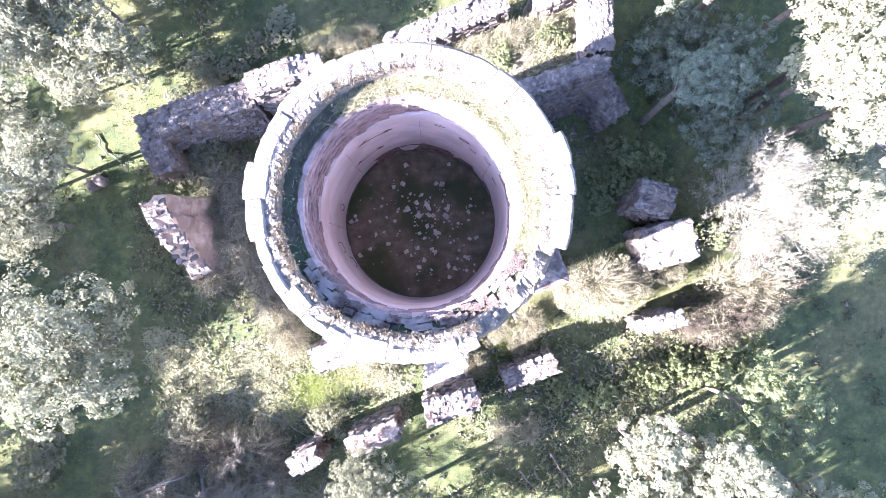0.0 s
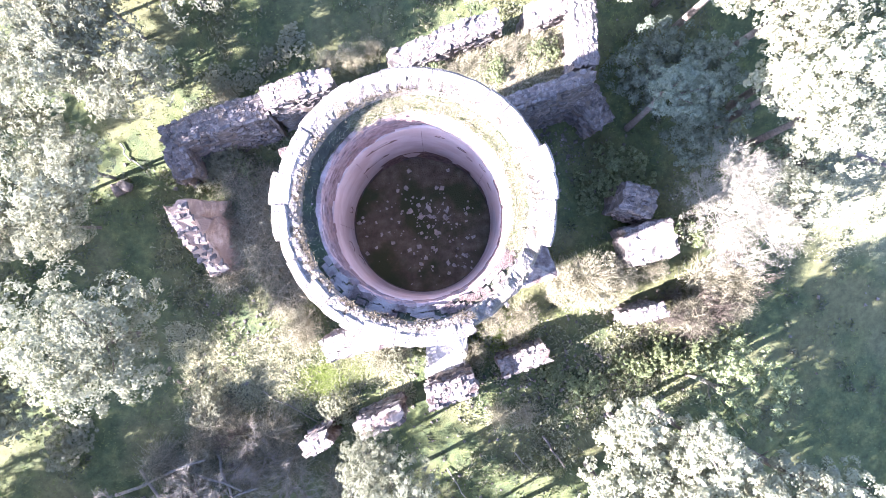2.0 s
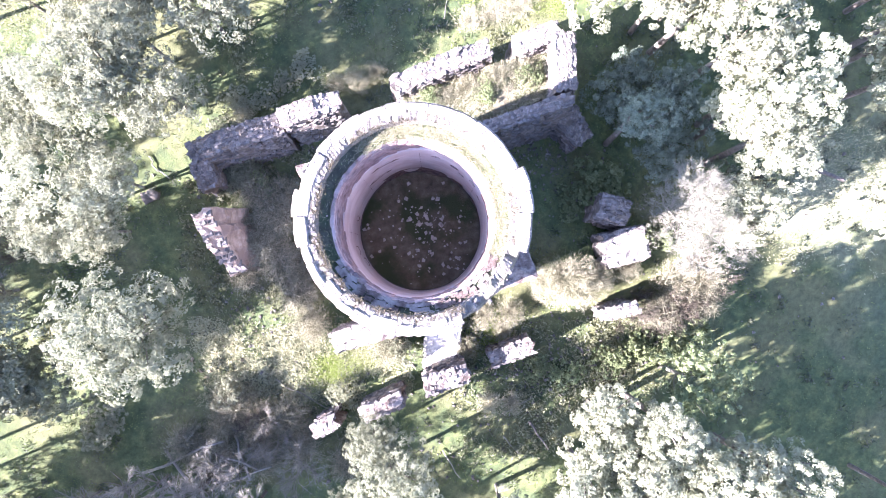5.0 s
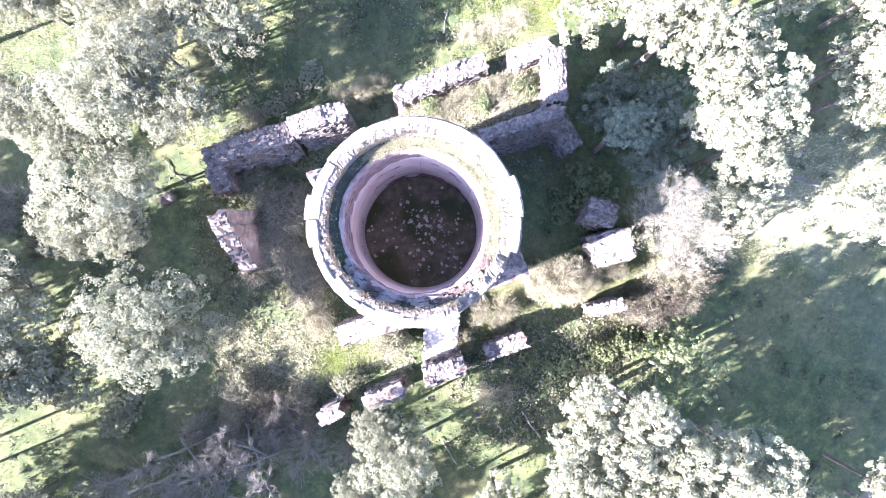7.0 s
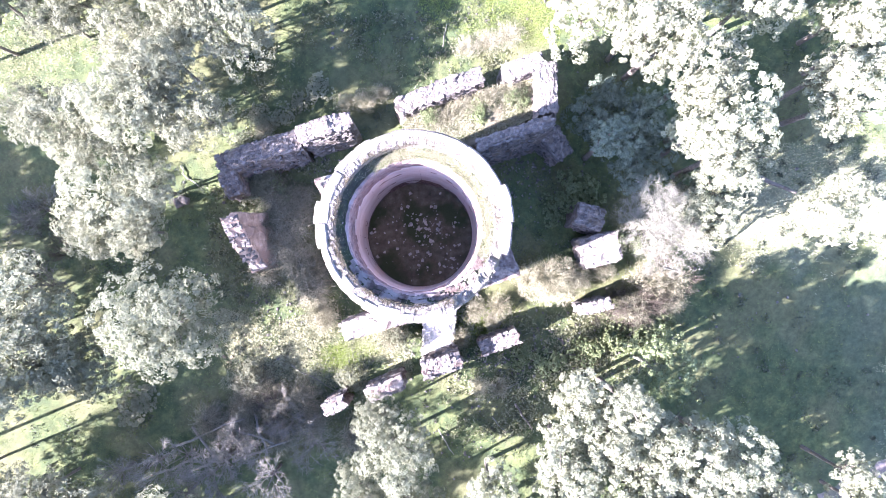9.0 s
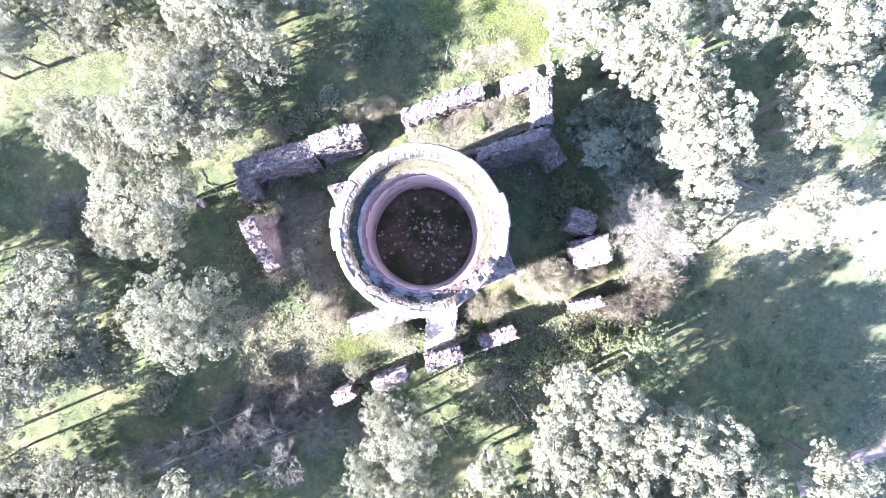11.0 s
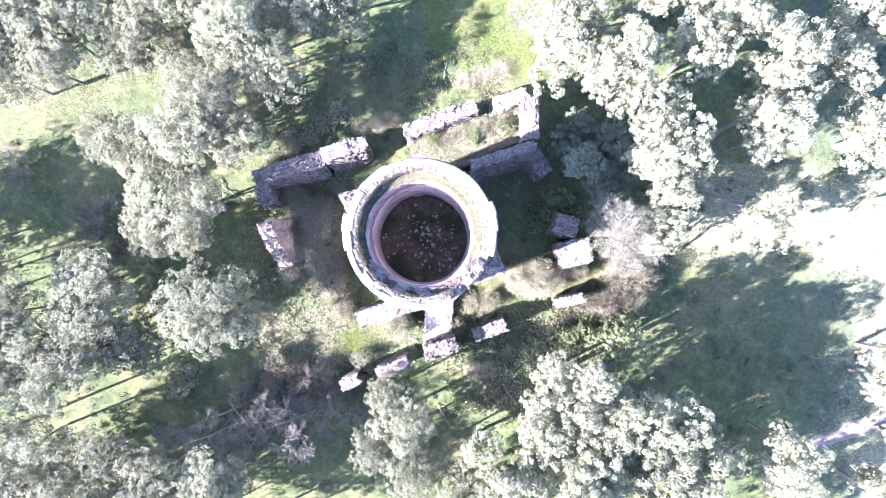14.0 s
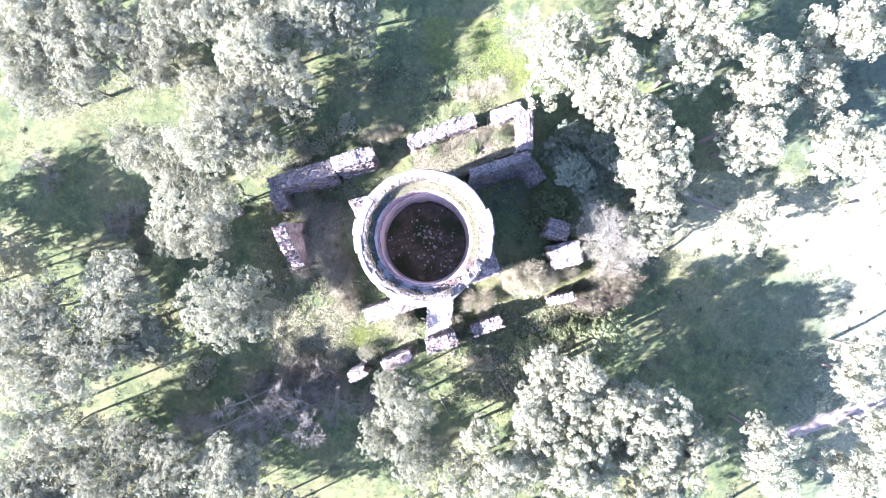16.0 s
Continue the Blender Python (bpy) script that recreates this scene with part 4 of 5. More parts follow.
def shaft_marks():
    """Putlog holes, scars and thin joints in the plaster."""
    dark = material("dark_hollow", [(0.4, (0.12, 0.085, 0.075)), (0.6, (0.26, 0.19, 0.17))], 6, 4, 0.9, 0.3, 20)
    rnd = random.Random(8)
    spots = [(118, 8.6, 0.5, 0.16), (128, 7.0, 0.5, 0.15), (75, 8.9, 0.14, 0.1), (58, 8.4, 0.16, 0.12), (50, 7.9, 0.13, 0.1), (38, 8.5, 0.16, 0.14), (25, 7.6, 0.14, 0.12), (200, 7.0, 0.16, 0.5), (212, 6.0, 0.18, 0.4), (170, 6.2, 0.1, 0.4), (88, 7.6, 0.012, 1.7), (140, 7.4, 0.012, 1.6), (185, 6.8, 0.012, 1.8), (35, 6.6, 0.012, 1.5), (98, 5.3, 1.25, 0.85), (40, 5.3, 0.8, 0.5)]
    for deg, z, w, h in spots:
        a = radians(deg)

        def wall_r(zz):
            f = (zz - 4.6) / (PLASTER_Z - 4.6)
            return (R_LOW - 0.04) * (1 - f) + R_TOP * f - 0.008

        r = wall_r(z)
        bm = bmesh.new()
        n = 20
        ring = []
        for i in range(n):
            t = 2 * math.pi * i / n
            k = rnd.uniform(0.8, 1.15)
            aa = a + w * k * math.cos(t) / r
            zz = z + h * k * math.sin(t)
            ring.append(bm.verts.new((wall_r(zz) * math.cos(aa), wall_r(zz) * math.sin(aa), zz)))
        mid = bm.verts.new(((r + 0.05) * math.cos(a), (r + 0.05) * math.sin(a), z))
        for i in range(n):
            bm.faces.new((ring[i], ring[(i + 1) % n], mid))
        part("scar", bm, dark, lining, "shallow dark scar in the plaster")


shaft_marks()


# ---- loose stones ----
def rubble(name, spots, label, mat, seed, sizes=(0.07, 0.26), inside=(0.0, lambda x, y: 2.15), flat=1.0):
    """Loose stones: spots are (x, y, spread along x, along y, how many, height or None for the ground)."""
    rnd = random.Random(seed)
    vs, fs = [], []
    box = [(-1, -1, -1), (1, -1, -1), (1, 1, -1), (-1, 1, -1), (-1, -1, 1), (1, -1, 1), (1, 1, 1), (-1, 1, 1)]
    quads = [(0, 3, 2, 1), (4, 5, 6, 7), (0, 1, 5, 4), (1, 2, 6, 5), (2, 3, 7, 6), (3, 0, 4, 7)]
    for x, y, sx, sy, count, height in spots:
        for _ in range(count):
            px, py = rnd.gauss(x, sx), rnd.gauss(y, sy)
            far = math.hypot(px - CX, py - CY)
            if (height is None and far < 3.1) or (height is not None and not inside[0] < far < inside[1](px, py)):
                continue
            s = sizes[0] + (sizes[1] - sizes[0]) * rnd.random() ** 2.2
            pz = (ground_z(px, py) if height is None else height) + s * 0.12
            m = pose(px, py, pz, rnd.uniform(-25, 25) * flat, rnd.uniform(-25, 25) * flat, rnd.uniform(0, 360))
            o = len(vs)
            for c in box:
                k = 0.72 if c[2] > 0 else 1.0
                vs.append(tuple(m @ Vector([c[0] * s * 0.5 * k * rnd.uniform(0.35, 1.15), c[1] * s * 0.42 * k * rnd.uniform(0.35, 1.15), c[2] * s * 0.34 * flat * rnd.uniform(0.5, 1.3)])))
            fs += [tuple(i + o for i in q) for q in quads]
    ob = new(name, mesh_of(name, vs, fs, mat))
    return tagged(ob, label, "rubble", kind="stuff")


rubble("rubble", [(CX + 0.35, CY + 0.4, 0.4, 0.35, 70, FLOOR_Z + 0.03), (CX, CY, 1.1, 1.0, 170, FLOOR_Z), (CX + 1.3, CY - 1.2, 0.35, 0.3, 25, FLOOR_Z), (CX - 0.1, CY - 1.5, 0.2, 0.3, 10, FLOOR_Z)],
       "pale stones lying on the dark shaft floor", M_PALESTONE, 31, (0.03, 0.2))
rubble("rubble", [(4.4, 4.6, 0.9, 0.6, 150, None), (5.6, 3.8, 1.2, 1.2, 90, None), (-5.3, 4.6, 0.7, 0.5, 70, None), (5.2, -4.4, 2.4, 0.9, 420, None), (2.5, -5.6, 2.5, 1.0, 180, None),
                  (-7.6, -2.2, 1.0, 1.0, 110, None), (-6.5, -6.5, 2.0, 1.5, 90, None), (-1.5, -8.5, 3.0, 1.0, 120, None), (-10.5, 3.0, 1.5, 2.0, 30, None), (0, 12, 5, 1.5, 70, None), (12, 1, 3, 3, 60, None), (4.5, 11, 2.5, 2, 40, None), (14, -3, 4, 3, 60, None)],
       "scattered rubble stones in the grass", M_WORK, 32, (0.05, 0.2))
rubble("rubble", [(CX + 2.3, CY - 1.5, 0.35, 0.4, 30, RIM_Z - 0.3), (CX + 1.7, CY - 2.1, 0.35, 0.35, 36, RIM_Z - 0.3)], "broken stones where the parapet has fallen", M_STONE, 33, (0.06, 0.18),
       (2.45, lambda x, y: 3.0 if gone(math.atan2(y - CY, x - CX)) else 0.0), 0.35)
rubble("rubble", [(CX + 2.9, CY - 1.75, 0.4, 0.4, 14, BASE_Z - 0.12), (CX - 3.4, CY + 1.4, 0.3, 0.3, 30, BASE_Z + 0.33)],
       "broken stones on the corner spurs of the base", M_WORK, 34, (0.06, 0.24), (3.02, lambda x, y: star_radius(BASE_PLAN, math.atan2(y - CY, x - CX)) - 0.08))


# ---- bushes ----
def strip(points, width, g):
    """A thin flat stem through the points."""
    p = np.asarray(points)
    d = p[-1] - p[0]
    side = np.cross(d, g.normal(size=3))
    side *= width / (np.linalg.norm(side) + 1e-9)
    vs, n = [], len(p)
    for i in range(n):
        k = 1 - 0.8 * i / (n - 1)
        vs += [p[i] - side * k, p[i] + side * k]
    return vs, [(2 * i, 2 * i + 1, 2 * i + 3, 2 * i + 2) for i in range(n - 1)]


def stem_dome(seed, stems, spiky, width, leaves, leaf):
    """A bush one unit in radius: arching stems, and small leaves along them."""
    g = np.random.default_rng(seed)
    vs, fs, lv = [], [], []
    for _ in range(stems):
        a, out = g.uniform(0, 2 * np.pi), g.uniform(0.25, 1.05)
        foot = g.normal(size=3) * (0.25, 0.25, 0) * (0.4 if spiky else 1.2)
        top = np.array([np.cos(a) * out, np.sin(a) * out, g.uniform(0.3, 1.0) * (1.2 - 0.5 * out)])
        mid = (foot + top) / 2 + np.array([0, 0, 0.1 if spiky else 0.35]) + g.normal(size=3) * 0.06
        pts = [foot, mid, top]
        if not spiky:
            pts.append(top + np.array([np.cos(a) * 0.2, np.sin(a) * 0.2, -0.2]) + g.normal(size=3) * 0.12)
        v, f = strip(pts, width, g)
        fs += [tuple(i + len(vs) for i in q) for q in f]
        vs += v
        lv.append(pts)
    for _ in range(leaves):
        pts = lv[g.integers(len(lv))]
        k = g.integers(1, len(pts))
        p = pts[k - 1] + (pts[k] - pts[k - 1]) * g.random() + g.normal(size=3) * 0.04
        u, w = g.normal(size=3), g.normal(size=3)
        u, w = u / np.linalg.norm(u) * leaf, w / np.linalg.norm(w) * leaf * 0.6
        o = len(vs)
        vs += [p - u / 2, p + w / 2, p + u / 2]
        fs.append((o, o + 1, o + 2))
    return [tuple(map(float, v)) for v in vs], fs


M_BROWN = leaf_material("brown_stems", (0.075, 0.075, 0.05), (0.32, 0.312, 0.228), 0.85, 0.15, 0.15)


def straw_mesh(s):
    """A dry bush: a soft mass of withered leaves with stems sticking out of it."""
    v, f = stem_dome(10 + s, 620, True, 0.0075, 0, 0.05)
    lv, lf = leaf_cloud(140 + s, 14, 18, 13, 0.12, 0.055, 0.4, 0.0, 0.5, (0.2, 0.42))
    o = len(v)
    v = v + [(x, y, z * 0.8 + 0.4) for x, y, z in lv.tolist()]
    return mesh_of("stems", v, f + [tuple(i + o for i in q) for q in lf.tolist()], M_STRAW)


BUSH = {
    "bramble": [mesh_of("stems", *stem_dome(s, 620, False, 0.009, 3200, 0.075), M_BROWN) for s in range(3)],
    "straw": [straw_mesh(s) for s in range(3)],
    "bare": [mesh_of("branches", *bare_branches(20 + s, 4, 4, 0.85, 0.011), M_DARKTWIG) for s in range(3)],
    "shrub": [mesh_of("leaves", *leaf_cloud(120 + s, 12, 18, 20, 0.07, 0.09, 0.7, 0.2, 0.6), M_BRIGHT) for s in range(3)],
    "dark": [mesh_of("leaves", *leaf_cloud(130 + s, 12, 19, 19, 0.08, 0.085, 0.6, 0.2, 0.6), M_GUM) for s in range(3)],
}
BUSH_LABEL = {
    "bramble": ("bramble_bush", "tangled brown leafless bramble in the ruin", "bush"),
    "straw": ("dry_bush", "pale dry bush of straw-coloured stems", "bush"),
    "bare": ("bare_shrub", "leafless shrub with dark dead twigs", "shrub"),
    "shrub": ("green_bush", "low leafy green bush", "bush"),
    "dark": ("dark_bush", "dull grey-green evergreen bush", "bush"),
}


def bush(sort, x, y, top, radius, seed, foot=None):
    z = ground_z(x, y) if foot is None else foot
    if -1.2 < x < 4.6 and 5.2 + 0.38 * x < y < 7.2 + 0.35 * x:
        z, top = 2.7, max(top, 3.6)
    name, label, category = BUSH_LABEL[sort]
    ob = tagged(new(name, BUSH[sort][seed % 3]), label, category, "undergrowth")
    high = max(0.35, top - z)
    if sort in ("shrub", "dark"):
        ob.matrix_basis = pose(x, y, z + high * 0.45, 0, 0, seed * 67) @ Matrix.Diagonal((radius, radius, high * 0.6, 1))
    else:
        ob.matrix_basis = pose(x, y, z - 0.05, 0, 0, seed * 67) @ Matrix.Diagonal((radius, radius, high, 1))
    return ob


grown = 0


def grow_bushes(sort, rows):
    global grown
    for x, y, top, radius in rows:
        bush(sort, x, y, top, radius, grown)
        grown += 1


grow_bushes("bramble", [
    (-7.6, 3.1, 2.0, 1.05), (-6.7, 2.0, 2.0, 1.13), (-7.4, 0.8, 1.8, 1.13), (-6.4, -0.1, 1.8, 1.13),
    (-5.9, -1.3, 1.6, 1.02), (-8.4, 1.6, 1.8, 0.86), (-8.7, -6.1, 1.6, 1.02), (-7.6, -7.0, 1.6, 1.14),
    (-9.2, -7.1, 1.5, 0.87), (-6.4, -6.7, 1.5, 1.02), (9.8, -2.1, 1.8, 1.06), 
    (11.6, -1.7, 1.8, 0.91), (-5.7, -0.4, 1.8, 0.76), (-6.4, 3.1, 2.0, 0.75),
    (-8.2, -0.5, 1.7, 0.86), (-10.8, -7.9, 1.2, 1.03), (-9.5, -8.5, 1.2, 1.03), (-3.9, -8.8, 0.8, 0.94),
])
grow_bushes("bramble", [
    (-5.9, -8.0, 1.0, 1.04), (-7.5, -8.5, 1.0, 1.04),
])
grow_bushes("straw", [
    (-5.4, -2.5, 1.7, 0.91), (-1.9, -3.6, 2.4, 0.94),
    (3.2, -2.1, 1.9, 0.74), (2.0, -2.3, 1.3, 0.75), (2.9, -2.9, 1.2, 0.6),
    (5.7, -0.7, 3.6, 1.23), (4.6, -0.8, 3.0, 0.92), (5.4, -1.3, 2.6, 0.88), (6.3, -1.3, 2.6, 0.83),
    (6.9, -0.7, 2.4, 0.84), (10.4, -0.8, 2.4, 1.11), (11.7, -0.8, 2.4, 0.89), (-3.3, 7.7, 2.2, 0.65),
    (-2.5, 8.1, 2.2, 0.55), (-4.3, 7.6, 2.0, 0.55), (2.6, 10.6, 2.0, 0.80), (1.5, 10.3, 2.0, 0.70),
])
grow_bushes("straw", [
    (3.6, 11.0, 2.0, 0.80), (1.3, 7.1, 3.0, 0.68), (2.5, 7.5, 3.0, 0.68), (3.5, 7.9, 3.0, 0.68),
    (0.3, 6.6, 3.0, 0.63), (-5.2, -2.8, 1.8, 0.76), (2.3, 7.4, 3.0, 0.58),
    (-8.2, 6.4, 1.8, 0.71), (8.2, -0.2, 2.2, 0.75), (2.4, -6.2, 0.8, 0.73), (3.4, -6.2, 0.8, 0.63),
    (1.35, -3.7, 1.7, 0.6),
])
grow_bushes("bare", [
    (10.9, 0.6, 3.6, 1.18), (10.9, -1.9, 2.4, 1.36), (8.9, -1.9, 2.2, 1.12), (12.2, -0.9, 2.4, 1.11),
    (-9.7, -9.2, 2.5, 1.23), (-7.8, -7.0, 2.2, 1.24), (-18.4, 2.0, 3.0, 1.45), (-17.6, 0.5, 3.0, 1.21),
    (12.7, 3.2, 5.0, 0.90), (8.7, -2.0, 2.2, 1.20), (10.3, -1.7, 2.4, 1.19),
    (10.0, -2.7, 2.0, 1.11), (8.0, -2.4, 1.8, 0.92),
])
grow_bushes("shrub", [
    (8.7, 1.1, 3.2, 0.53),
    (9.5, 0.8, 3.2, 0.48), (2.0, 6.8, 3.0, 0.63), (-0.2, 6.7, 3.0, 0.58), (3.8, 7.5, 3.0, 0.58),
    (0.8, 7.5, 3.0, 0.48), (4.5, -4.6, 1.0, 0.78), (5.8, -4.9, 0.8, 0.78), (-7.6, 3.6, 1.9, 0.61),
    (-7.2, 3.1, 1.8, 0.53), (9.6, 1.1, 3.0, 0.70),
    (8.9, -3.7, 2.0, 0.9), (10.3, -3.8, 2.2, 1.0), (11.3, -3.2, 1.8, 0.8), (7.6, -4.3, 1.8, 0.9),
    (6.9, 3.3, 2.6, 1.30), (5.9, 2.6, 1.8, 0.90),
])
grow_bushes("dark", [
    (-8.5, 6.9, 1.8, 0.71), (-7.3, 7.1, 1.8, 0.66), (-6.3, 7.7, 1.8, 0.66), (-9.2, 5.7, 1.8, 0.71),
    (-8.0, 3.9, 2.2, 0.75), (-8.7, 3.3, 2.0, 0.70), (-8.8, -5.6, 1.8, 0.81), (-14.6, -6.7, 1.5, 1.27),
    (12.8, 2.0, 4.5, 1.26), (11.6, 3.2, 4.5, 1.14), (-5.4, 8.3, 1.8, 0.76), (-2.0, -3.7, 2.0, 0.65), (-9.2, 4.1, 2.0, 0.61),
    (-8.4, 3.7, 2.0, 0.65), (-9.0, 3.4, 1.9, 0.57), (-7.8, 4.1, 2.0, 0.53), (-1.15, -3.75, 2.4, 0.75), (-4.0, -5.75, 1.5, 0.7),
])


# ---- stump, logs and fallen branches ----
def log(name, label, a, b, r, seed, mat=None):
    rnd = random.Random(seed)
    a, b = Vector(a), Vector(b)
    pts = [a.lerp(b, k / 4) + Vector([rnd.uniform(-1, 1) for _ in range(3)]) * (0.5 * r + 0.06) * (1 if 0 < k < 4 else 0) for k in range(5)]
    v, f = tube([p - a for p in pts], [r * (1 - 0.1 * k) for k in range(5)], 9)
    f = f + [tuple(range(8, -1, -1)), tuple(range(36, 45))]
    ob = new(name, mesh_of(name, v, f, mat or M_BARK, True))
    ob.location = a
    return tagged(ob, label, "log" if "log" in name else "branch")


def on_ground(x, y, up):
    return (x, y, ground_z(x, y) + up)


log("tree_stump_log", "short cut log lying in the grass", on_ground(-12.5, 2.75, 0.25), on_ground(-11.85, 2.85, 0.3), 0.3, 1)
log("fallen_log", "leaning dead trunk with dark bark", on_ground(15.2, 4.6, 0.4), on_ground(17.7, 3.5, 0.9), 0.13, 2)
log("fallen_log", "grey weathered dead trunk lying in the grass", on_ground(4.1, -7.0, 0.3), on_ground(5.0, -8.3, 0.2), 0.055, 3)
BRANCHES = [((0.3, -8.3), (1.1, -9.6)), ((3.0, -7.7), (3.7, -8.5)), ((-7.0, -5.1), (-4.8, -6.4)), ((-12.3, 4.6), (-11.9, 3.9)), ((2.9, -6.7), (4.3, -5.9)), ((-12.0, 4.0), (-11.4, 3.6)), ((0.4, 10.4), (0.6, 11.5))]
WINDFALL = [((-12.8, -9.2), (-9.0, -7.6)), ((-12.0, -10.4), (-8.6, -8.9)), ((-10.5, -8.0), (-7.6, -8.8)), ((-14.2, -10.8), (-11.2, -9.4)), ((-9.8, -9.9), (-7.0, -8.7)), ((-11.8, -8.2), (-10.2, -9.9)), ((-8.9, -7.3), (-7.9, -9.3))]
for k, (a, b) in enumerate(WINDFALL):
    log("fallen_log", "thin grey dead trunk lying in the thicket", on_ground(*a, 0.35), on_ground(*b, 1.1), 0.07, 30 + k, M_DEAD)
for k, (a, b) in enumerate(BRANCHES):
    log("fallen_branch", "pale bare fallen branch in the grass", on_ground(*a, 0.08), on_ground(*b, 0.1), 0.035, 10 + k, M_TWIG)


# ---- grass ----
def blades(name, label, count, where, size, mat, seed, wide=0.14):
    """Grass: where gives for random numbers the foot of a blade, or None."""
    rnd = random.Random(seed)
    vs, fs = [], []
    while count > 0:
        p = where(rnd)
        count -= 1
        if p is None:
            continue
        for _ in range(3):
            a, h = rnd.uniform(0, 6.283), size * rnd.uniform(0.5, 1.4)
            lx, ly = math.cos(a) * h * 0.7, math.sin(a) * h * 0.7
            q = (p[0] + rnd.gauss(0, 0.06), p[1] + rnd.gauss(0, 0.06), p[2] - 0.02)
            sx, sy = -math.sin(a) * h * wide, math.cos(a) * h * wide
            o = len(vs)
            vs += [(q[0] - sx, q[1] - sy, q[2]), (q[0] + sx, q[1] + sy, q[2]), (q[0] + lx, q[1] + ly, q[2] + h * 0.7)]
            fs.append((o, o + 1, o + 2))
    ob = new(name, mesh_of(name, vs, fs, mat))
    return tagged(ob, label, "grass", kind="stuff")


def meadow(rnd):
    x, y = rnd.uniform(-33, 33), rnd.uniform(-20, 20)
    if noise.noise((x * 0.5, y * 0.5, 7)) + 0.4 * noise.noise((x * 2, y * 2, 8)) < rnd.uniform(-0.5, 0.35):
        return None
    if x > 10 and y < 3 and rnd.random() < 0.75:
        return None
    return (x, y, ground_z(x, y))


def ledge_spot(rnd):
    """Weeds grow on the northern and eastern ledge; the rest of it is nearly bare."""
    a, r = rnd.uniform(0, 6.283), rnd.uniform(R_LIP + 0.1, R_IN)
    if not -25 < (math.degrees(a) + 90) % 360 - 90 < 128 and rnd.random() < 0.98:
        return None
    return (CX + r * math.cos(a), CY + r * math.sin(a), LEDGE_Z)


def rim_spot(rnd):
    a, r = radians(rnd.choice((rnd.gauss(215, 55), rnd.uniform(0, 360)))), rnd.gauss(2.68, 0.08)
    if gone(a) or noise.noise((math.cos(a) * 6, math.sin(a) * 6, r * 3)) < -0.1 or not 2.56 < r < 2.86:
        return None
    return (CX + r * math.cos(a), CY + r * math.sin(a), RIM_Z - 0.05)


blades("grass", "short uneven winter grass", 90000, meadow, 0.125, M_BLADE, 51)
def fill_spot(rnd):
    u, v = rnd.random(), rnd.random()
    x, y = -1.4 + 6.0 * u, 6.4 + 2.2 * u - v * (1.6 + 0.3 * u)
    return (x, y, 2.9) if y > 4.9 + 0.38 * (x - 0.4) else None


def weeds(seed, count, box, mat, label):
    """Low weeds in small clumps, denser round the ruin."""
    g = np.random.default_rng(seed)
    spots = []
    while len(spots) < count:
        x, y = g.uniform(box[0], box[1]), g.uniform(box[2], box[3])
        if math.hypot(x - CX, y - CY) > 3.3 and noise.noise((x * 0.3, y * 0.3, 5)) + 0.5 / (1 + abs(y) / 8) > g.uniform(-0.1, 0.7):
            spots.append((x, y, ground_z(x, y)))
    at = np.repeat(np.array(spots), 26, 0)
    n = len(at)
    size = np.repeat(g.uniform(0.08, 0.3, len(spots)), 26)[:, None]
    at = at + g.normal(size=(n, 3)) * size * (1, 1, 0.35) + (0, 0, 0.06)
    u, w = g.normal(size=(n, 3)), g.normal(size=(n, 3)) * (1, 1, 0.4)
    u = u / np.linalg.norm(u, axis=1)[:, None] * 0.09
    w = w / np.linalg.norm(w, axis=1)[:, None] * 0.07
    q = np.stack([at - u, at + w, at + u], 1).reshape(-1, 3)
    ob = new("weeds", mesh_of("weeds", q, np.arange(3 * n).reshape(-1, 3), mat))
    tagged(ob, label, "weeds", kind="stuff")


M_DRYMOSS = leaf_material("dry_brown_moss", (0.035, 0.03, 0.02), (0.13, 0.115, 0.08), 0.9, 0.15, 0.1)
M_WEED = leaf_material("weed_leaves", (0.04, 0.055, 0.035), (0.12, 0.13, 0.09), 0.6, 0.35, 0.25)
# court grass; on the open field its paleness stands in for sunlight
M_PALE = leaf_material("bleached_and_sunlit_grass", (0.24, 0.25, 0.15), (0.42, 0.42, 0.28), 0.8, 0.3, 0.15)
M_HERB = leaf_material("pale_herb_leaves", (0.09, 0.104, 0.06), (0.28, 0.29, 0.185), 0.7, 0.4, 0.15)
weeds(77, 1400, (-32, 32, -19, 19), M_WEED, "low dark green weeds scattered in the grass")
weeds(78, 480, (0.5, 11, -8.5, -2.5), M_HERB, "leafy pale herbs among the fallen stones")
weeds(79, 420, (-11, -3, -8.5, 5), M_HERB, "pale herbs and dry weeds in the ruined court")
weeds(80, 160, (-13, 6, 7, 12), M_HERB, "pale herbs along the northern wall")
def court_spot(rnd):
    x, y = rnd.uniform(-10.8, -1.0), rnd.uniform(-6.4, -2.4)
    margin = min(x + 10.8, -1.0 - x, (y + 6.4) * 1.3, (-2.4 - y) * 1.3) - 1.2
    if math.hypot(x - CX, y - CY) < 3.6 or noise.noise((x * 0.55, y * 0.55, 4)) + 0.35 * noise.noise((x * 2, y * 2, 9)) + min(0.0, margin) * 0.7 < rnd.uniform(-0.6, 0.05):
        return None
    return (x, y, ground_z(x, y))


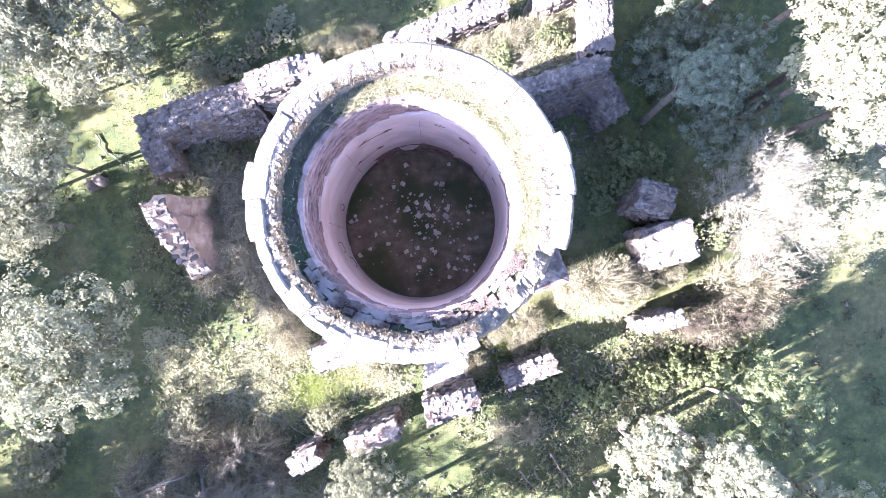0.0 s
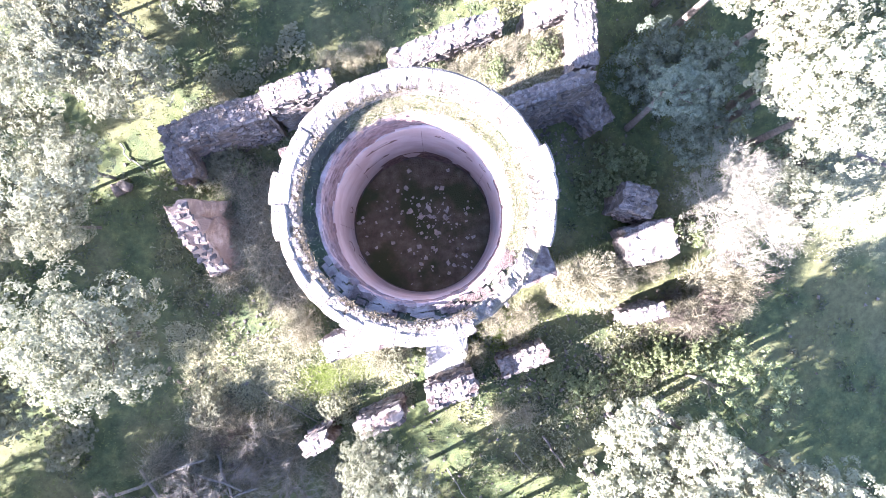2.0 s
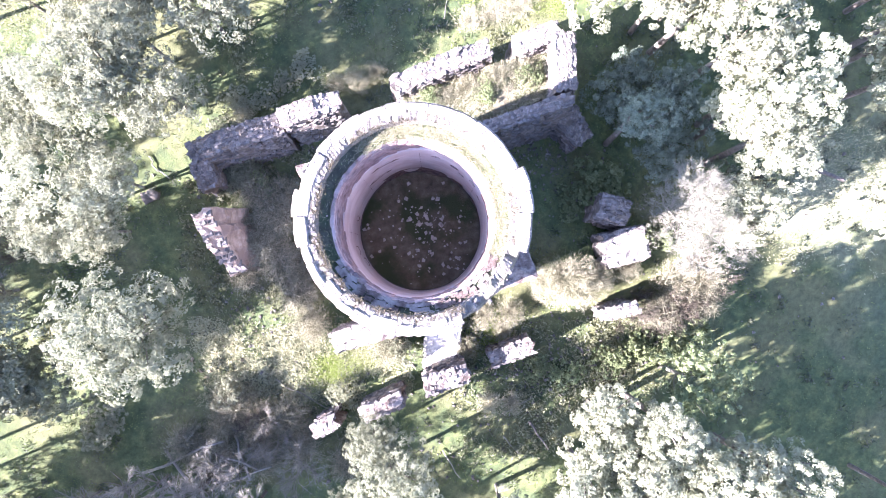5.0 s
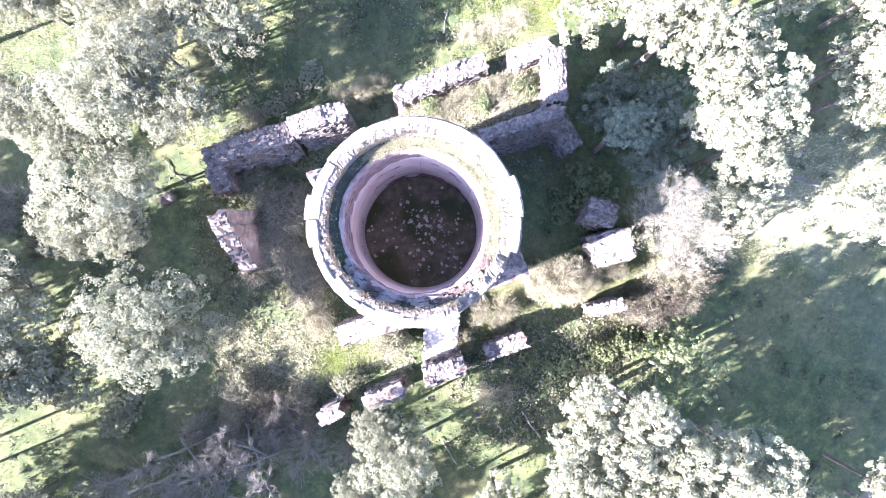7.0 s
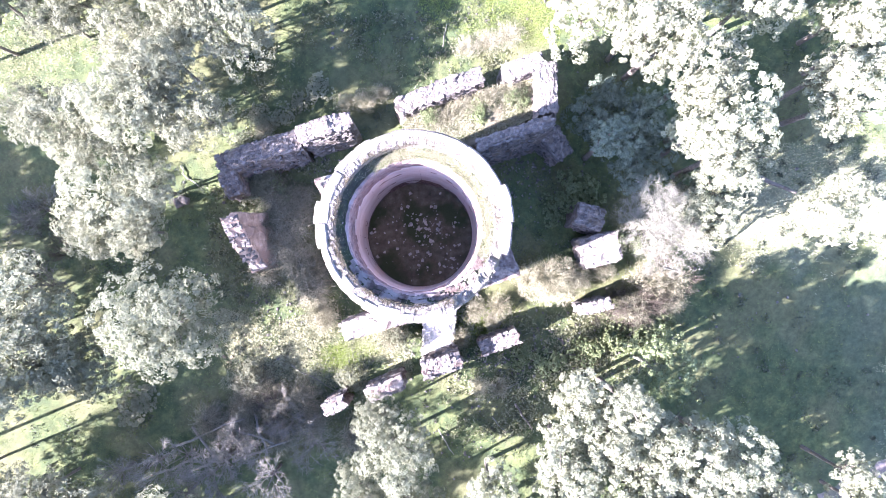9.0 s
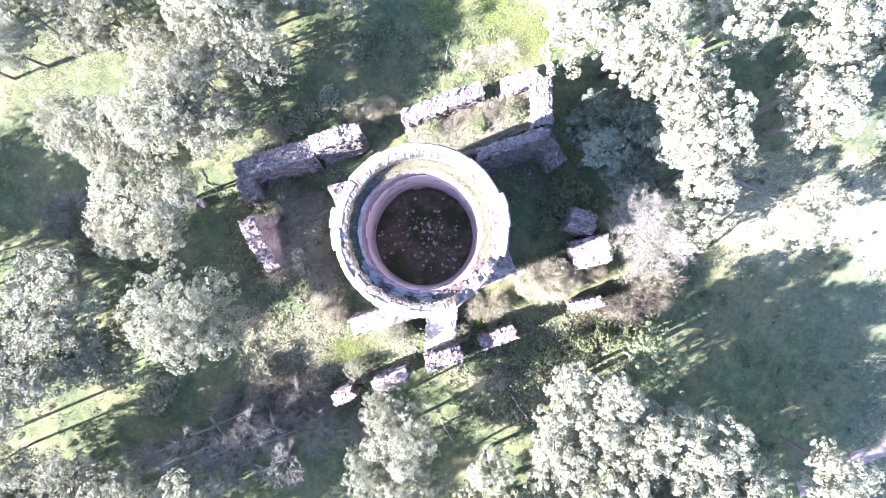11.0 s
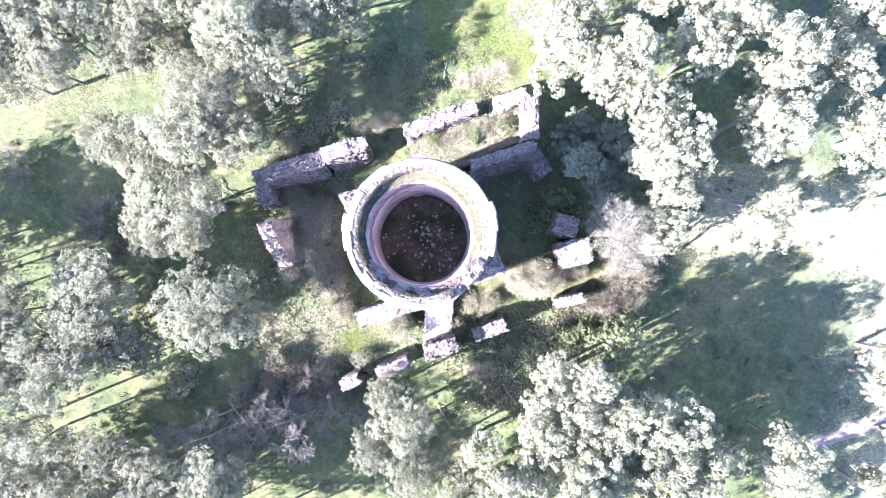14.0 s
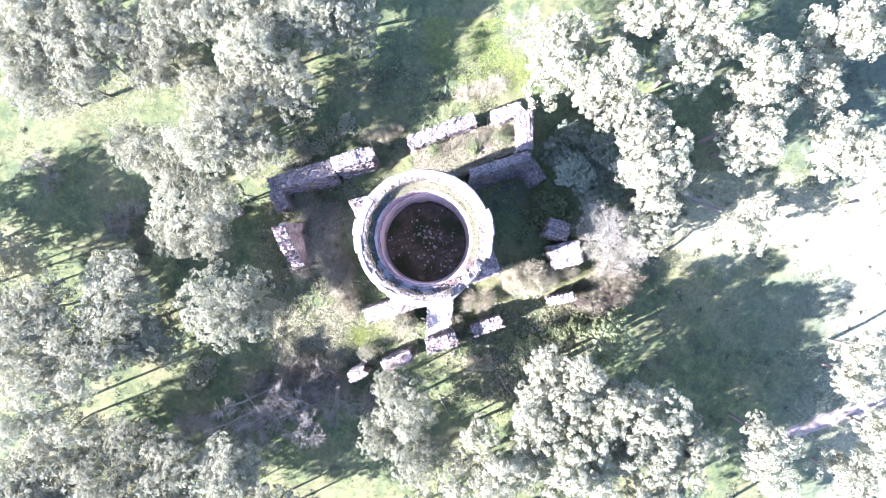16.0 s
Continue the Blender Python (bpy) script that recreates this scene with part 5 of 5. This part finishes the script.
blades("grass", "bleached dry grass in the ruined court", 30000, court_spot, 0.13, M_PALE, 57)
blades("grass", "dry grass and weeds on the raised earth", 5200, fill_spot, 0.28, M_STRAW, 55, 0.05)
blades("grass", "green weeds on the raised earth", 3200, fill_spot, 0.22, M_BLADE, 56, 0.07)
blades("grass", "weeds and dry grass on the ledge", 9000, ledge_spot, 0.16, M_STRAW, 52, 0.05)
blades("grass", "green weeds on the ledge", 7000, ledge_spot, 0.12, M_BLADE, 53, 0.06)
blades("grass", "dry tufts growing on the parapet", 12000, rim_spot, 0.05, M_DRYMOSS, 54, 0.14)


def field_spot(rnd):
    """Pale grass that paints sunlight on the open eastern field and the north-western clearing."""
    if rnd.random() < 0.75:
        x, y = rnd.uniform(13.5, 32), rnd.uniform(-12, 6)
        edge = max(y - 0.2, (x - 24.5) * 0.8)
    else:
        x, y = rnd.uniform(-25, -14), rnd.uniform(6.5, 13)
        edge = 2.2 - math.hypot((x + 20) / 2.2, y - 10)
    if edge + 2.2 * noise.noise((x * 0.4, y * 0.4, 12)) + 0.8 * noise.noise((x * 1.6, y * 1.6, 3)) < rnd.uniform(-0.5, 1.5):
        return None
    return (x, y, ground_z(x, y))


blades("grass", "short grass paled as if sunlit on the open field", 50000, field_spot, 0.1, M_PALE, 59, 0.16)


def lush_spot(rnd):
    u, v = rnd.gauss(0, 0.75), rnd.gauss(0, 0.32)
    cx, cy = rnd.choice(((-4.4, -4.75), (-4.4, -4.75), (2.2, -3.0)))
    x, y = cx + 0.96 * u - 0.28 * v, cy + 0.28 * u + 0.96 * v
    return (x, y, ground_z(x, y))


# for the lush patches, and for sunlight painted in the northern glade
M_LUSH_SUNLIT = leaf_material("lush_and_sunlit_grass", (0.15, 0.2, 0.05), (0.22, 0.28, 0.08), 0.6, 0.45, 0.2)
blades("grass", "patches of lush bright green grass", 13000, lush_spot, 0.13, M_LUSH_SUNLIT, 58, 0.08)


# Brighter blades here put the glade's sunlight into the grass colour.
def glade_spot(rnd):
    x, y = rnd.uniform(-1, 6), rnd.uniform(10.5, 15)
    margin = min(x + 1, 6 - x, y - 10.5) - 1.0
    if noise.noise((x * 0.4, y * 0.4, 21)) + min(0.0, margin) * 0.7 < rnd.uniform(-0.7, 0.1):
        return None
    return (x, y, ground_z(x, y))


blades("grass", "short grass brightened as if sunlit in the northern glade", 12000, glade_spot, 0.11, M_LUSH_SUNLIT, 60, 0.12)
rubble("clods", [(-9.3, -4.8, 0.5, 0.45, 34, None)], "dark clods of earth on bleached ground", M_SOIL, 35, (0.12, 0.3))
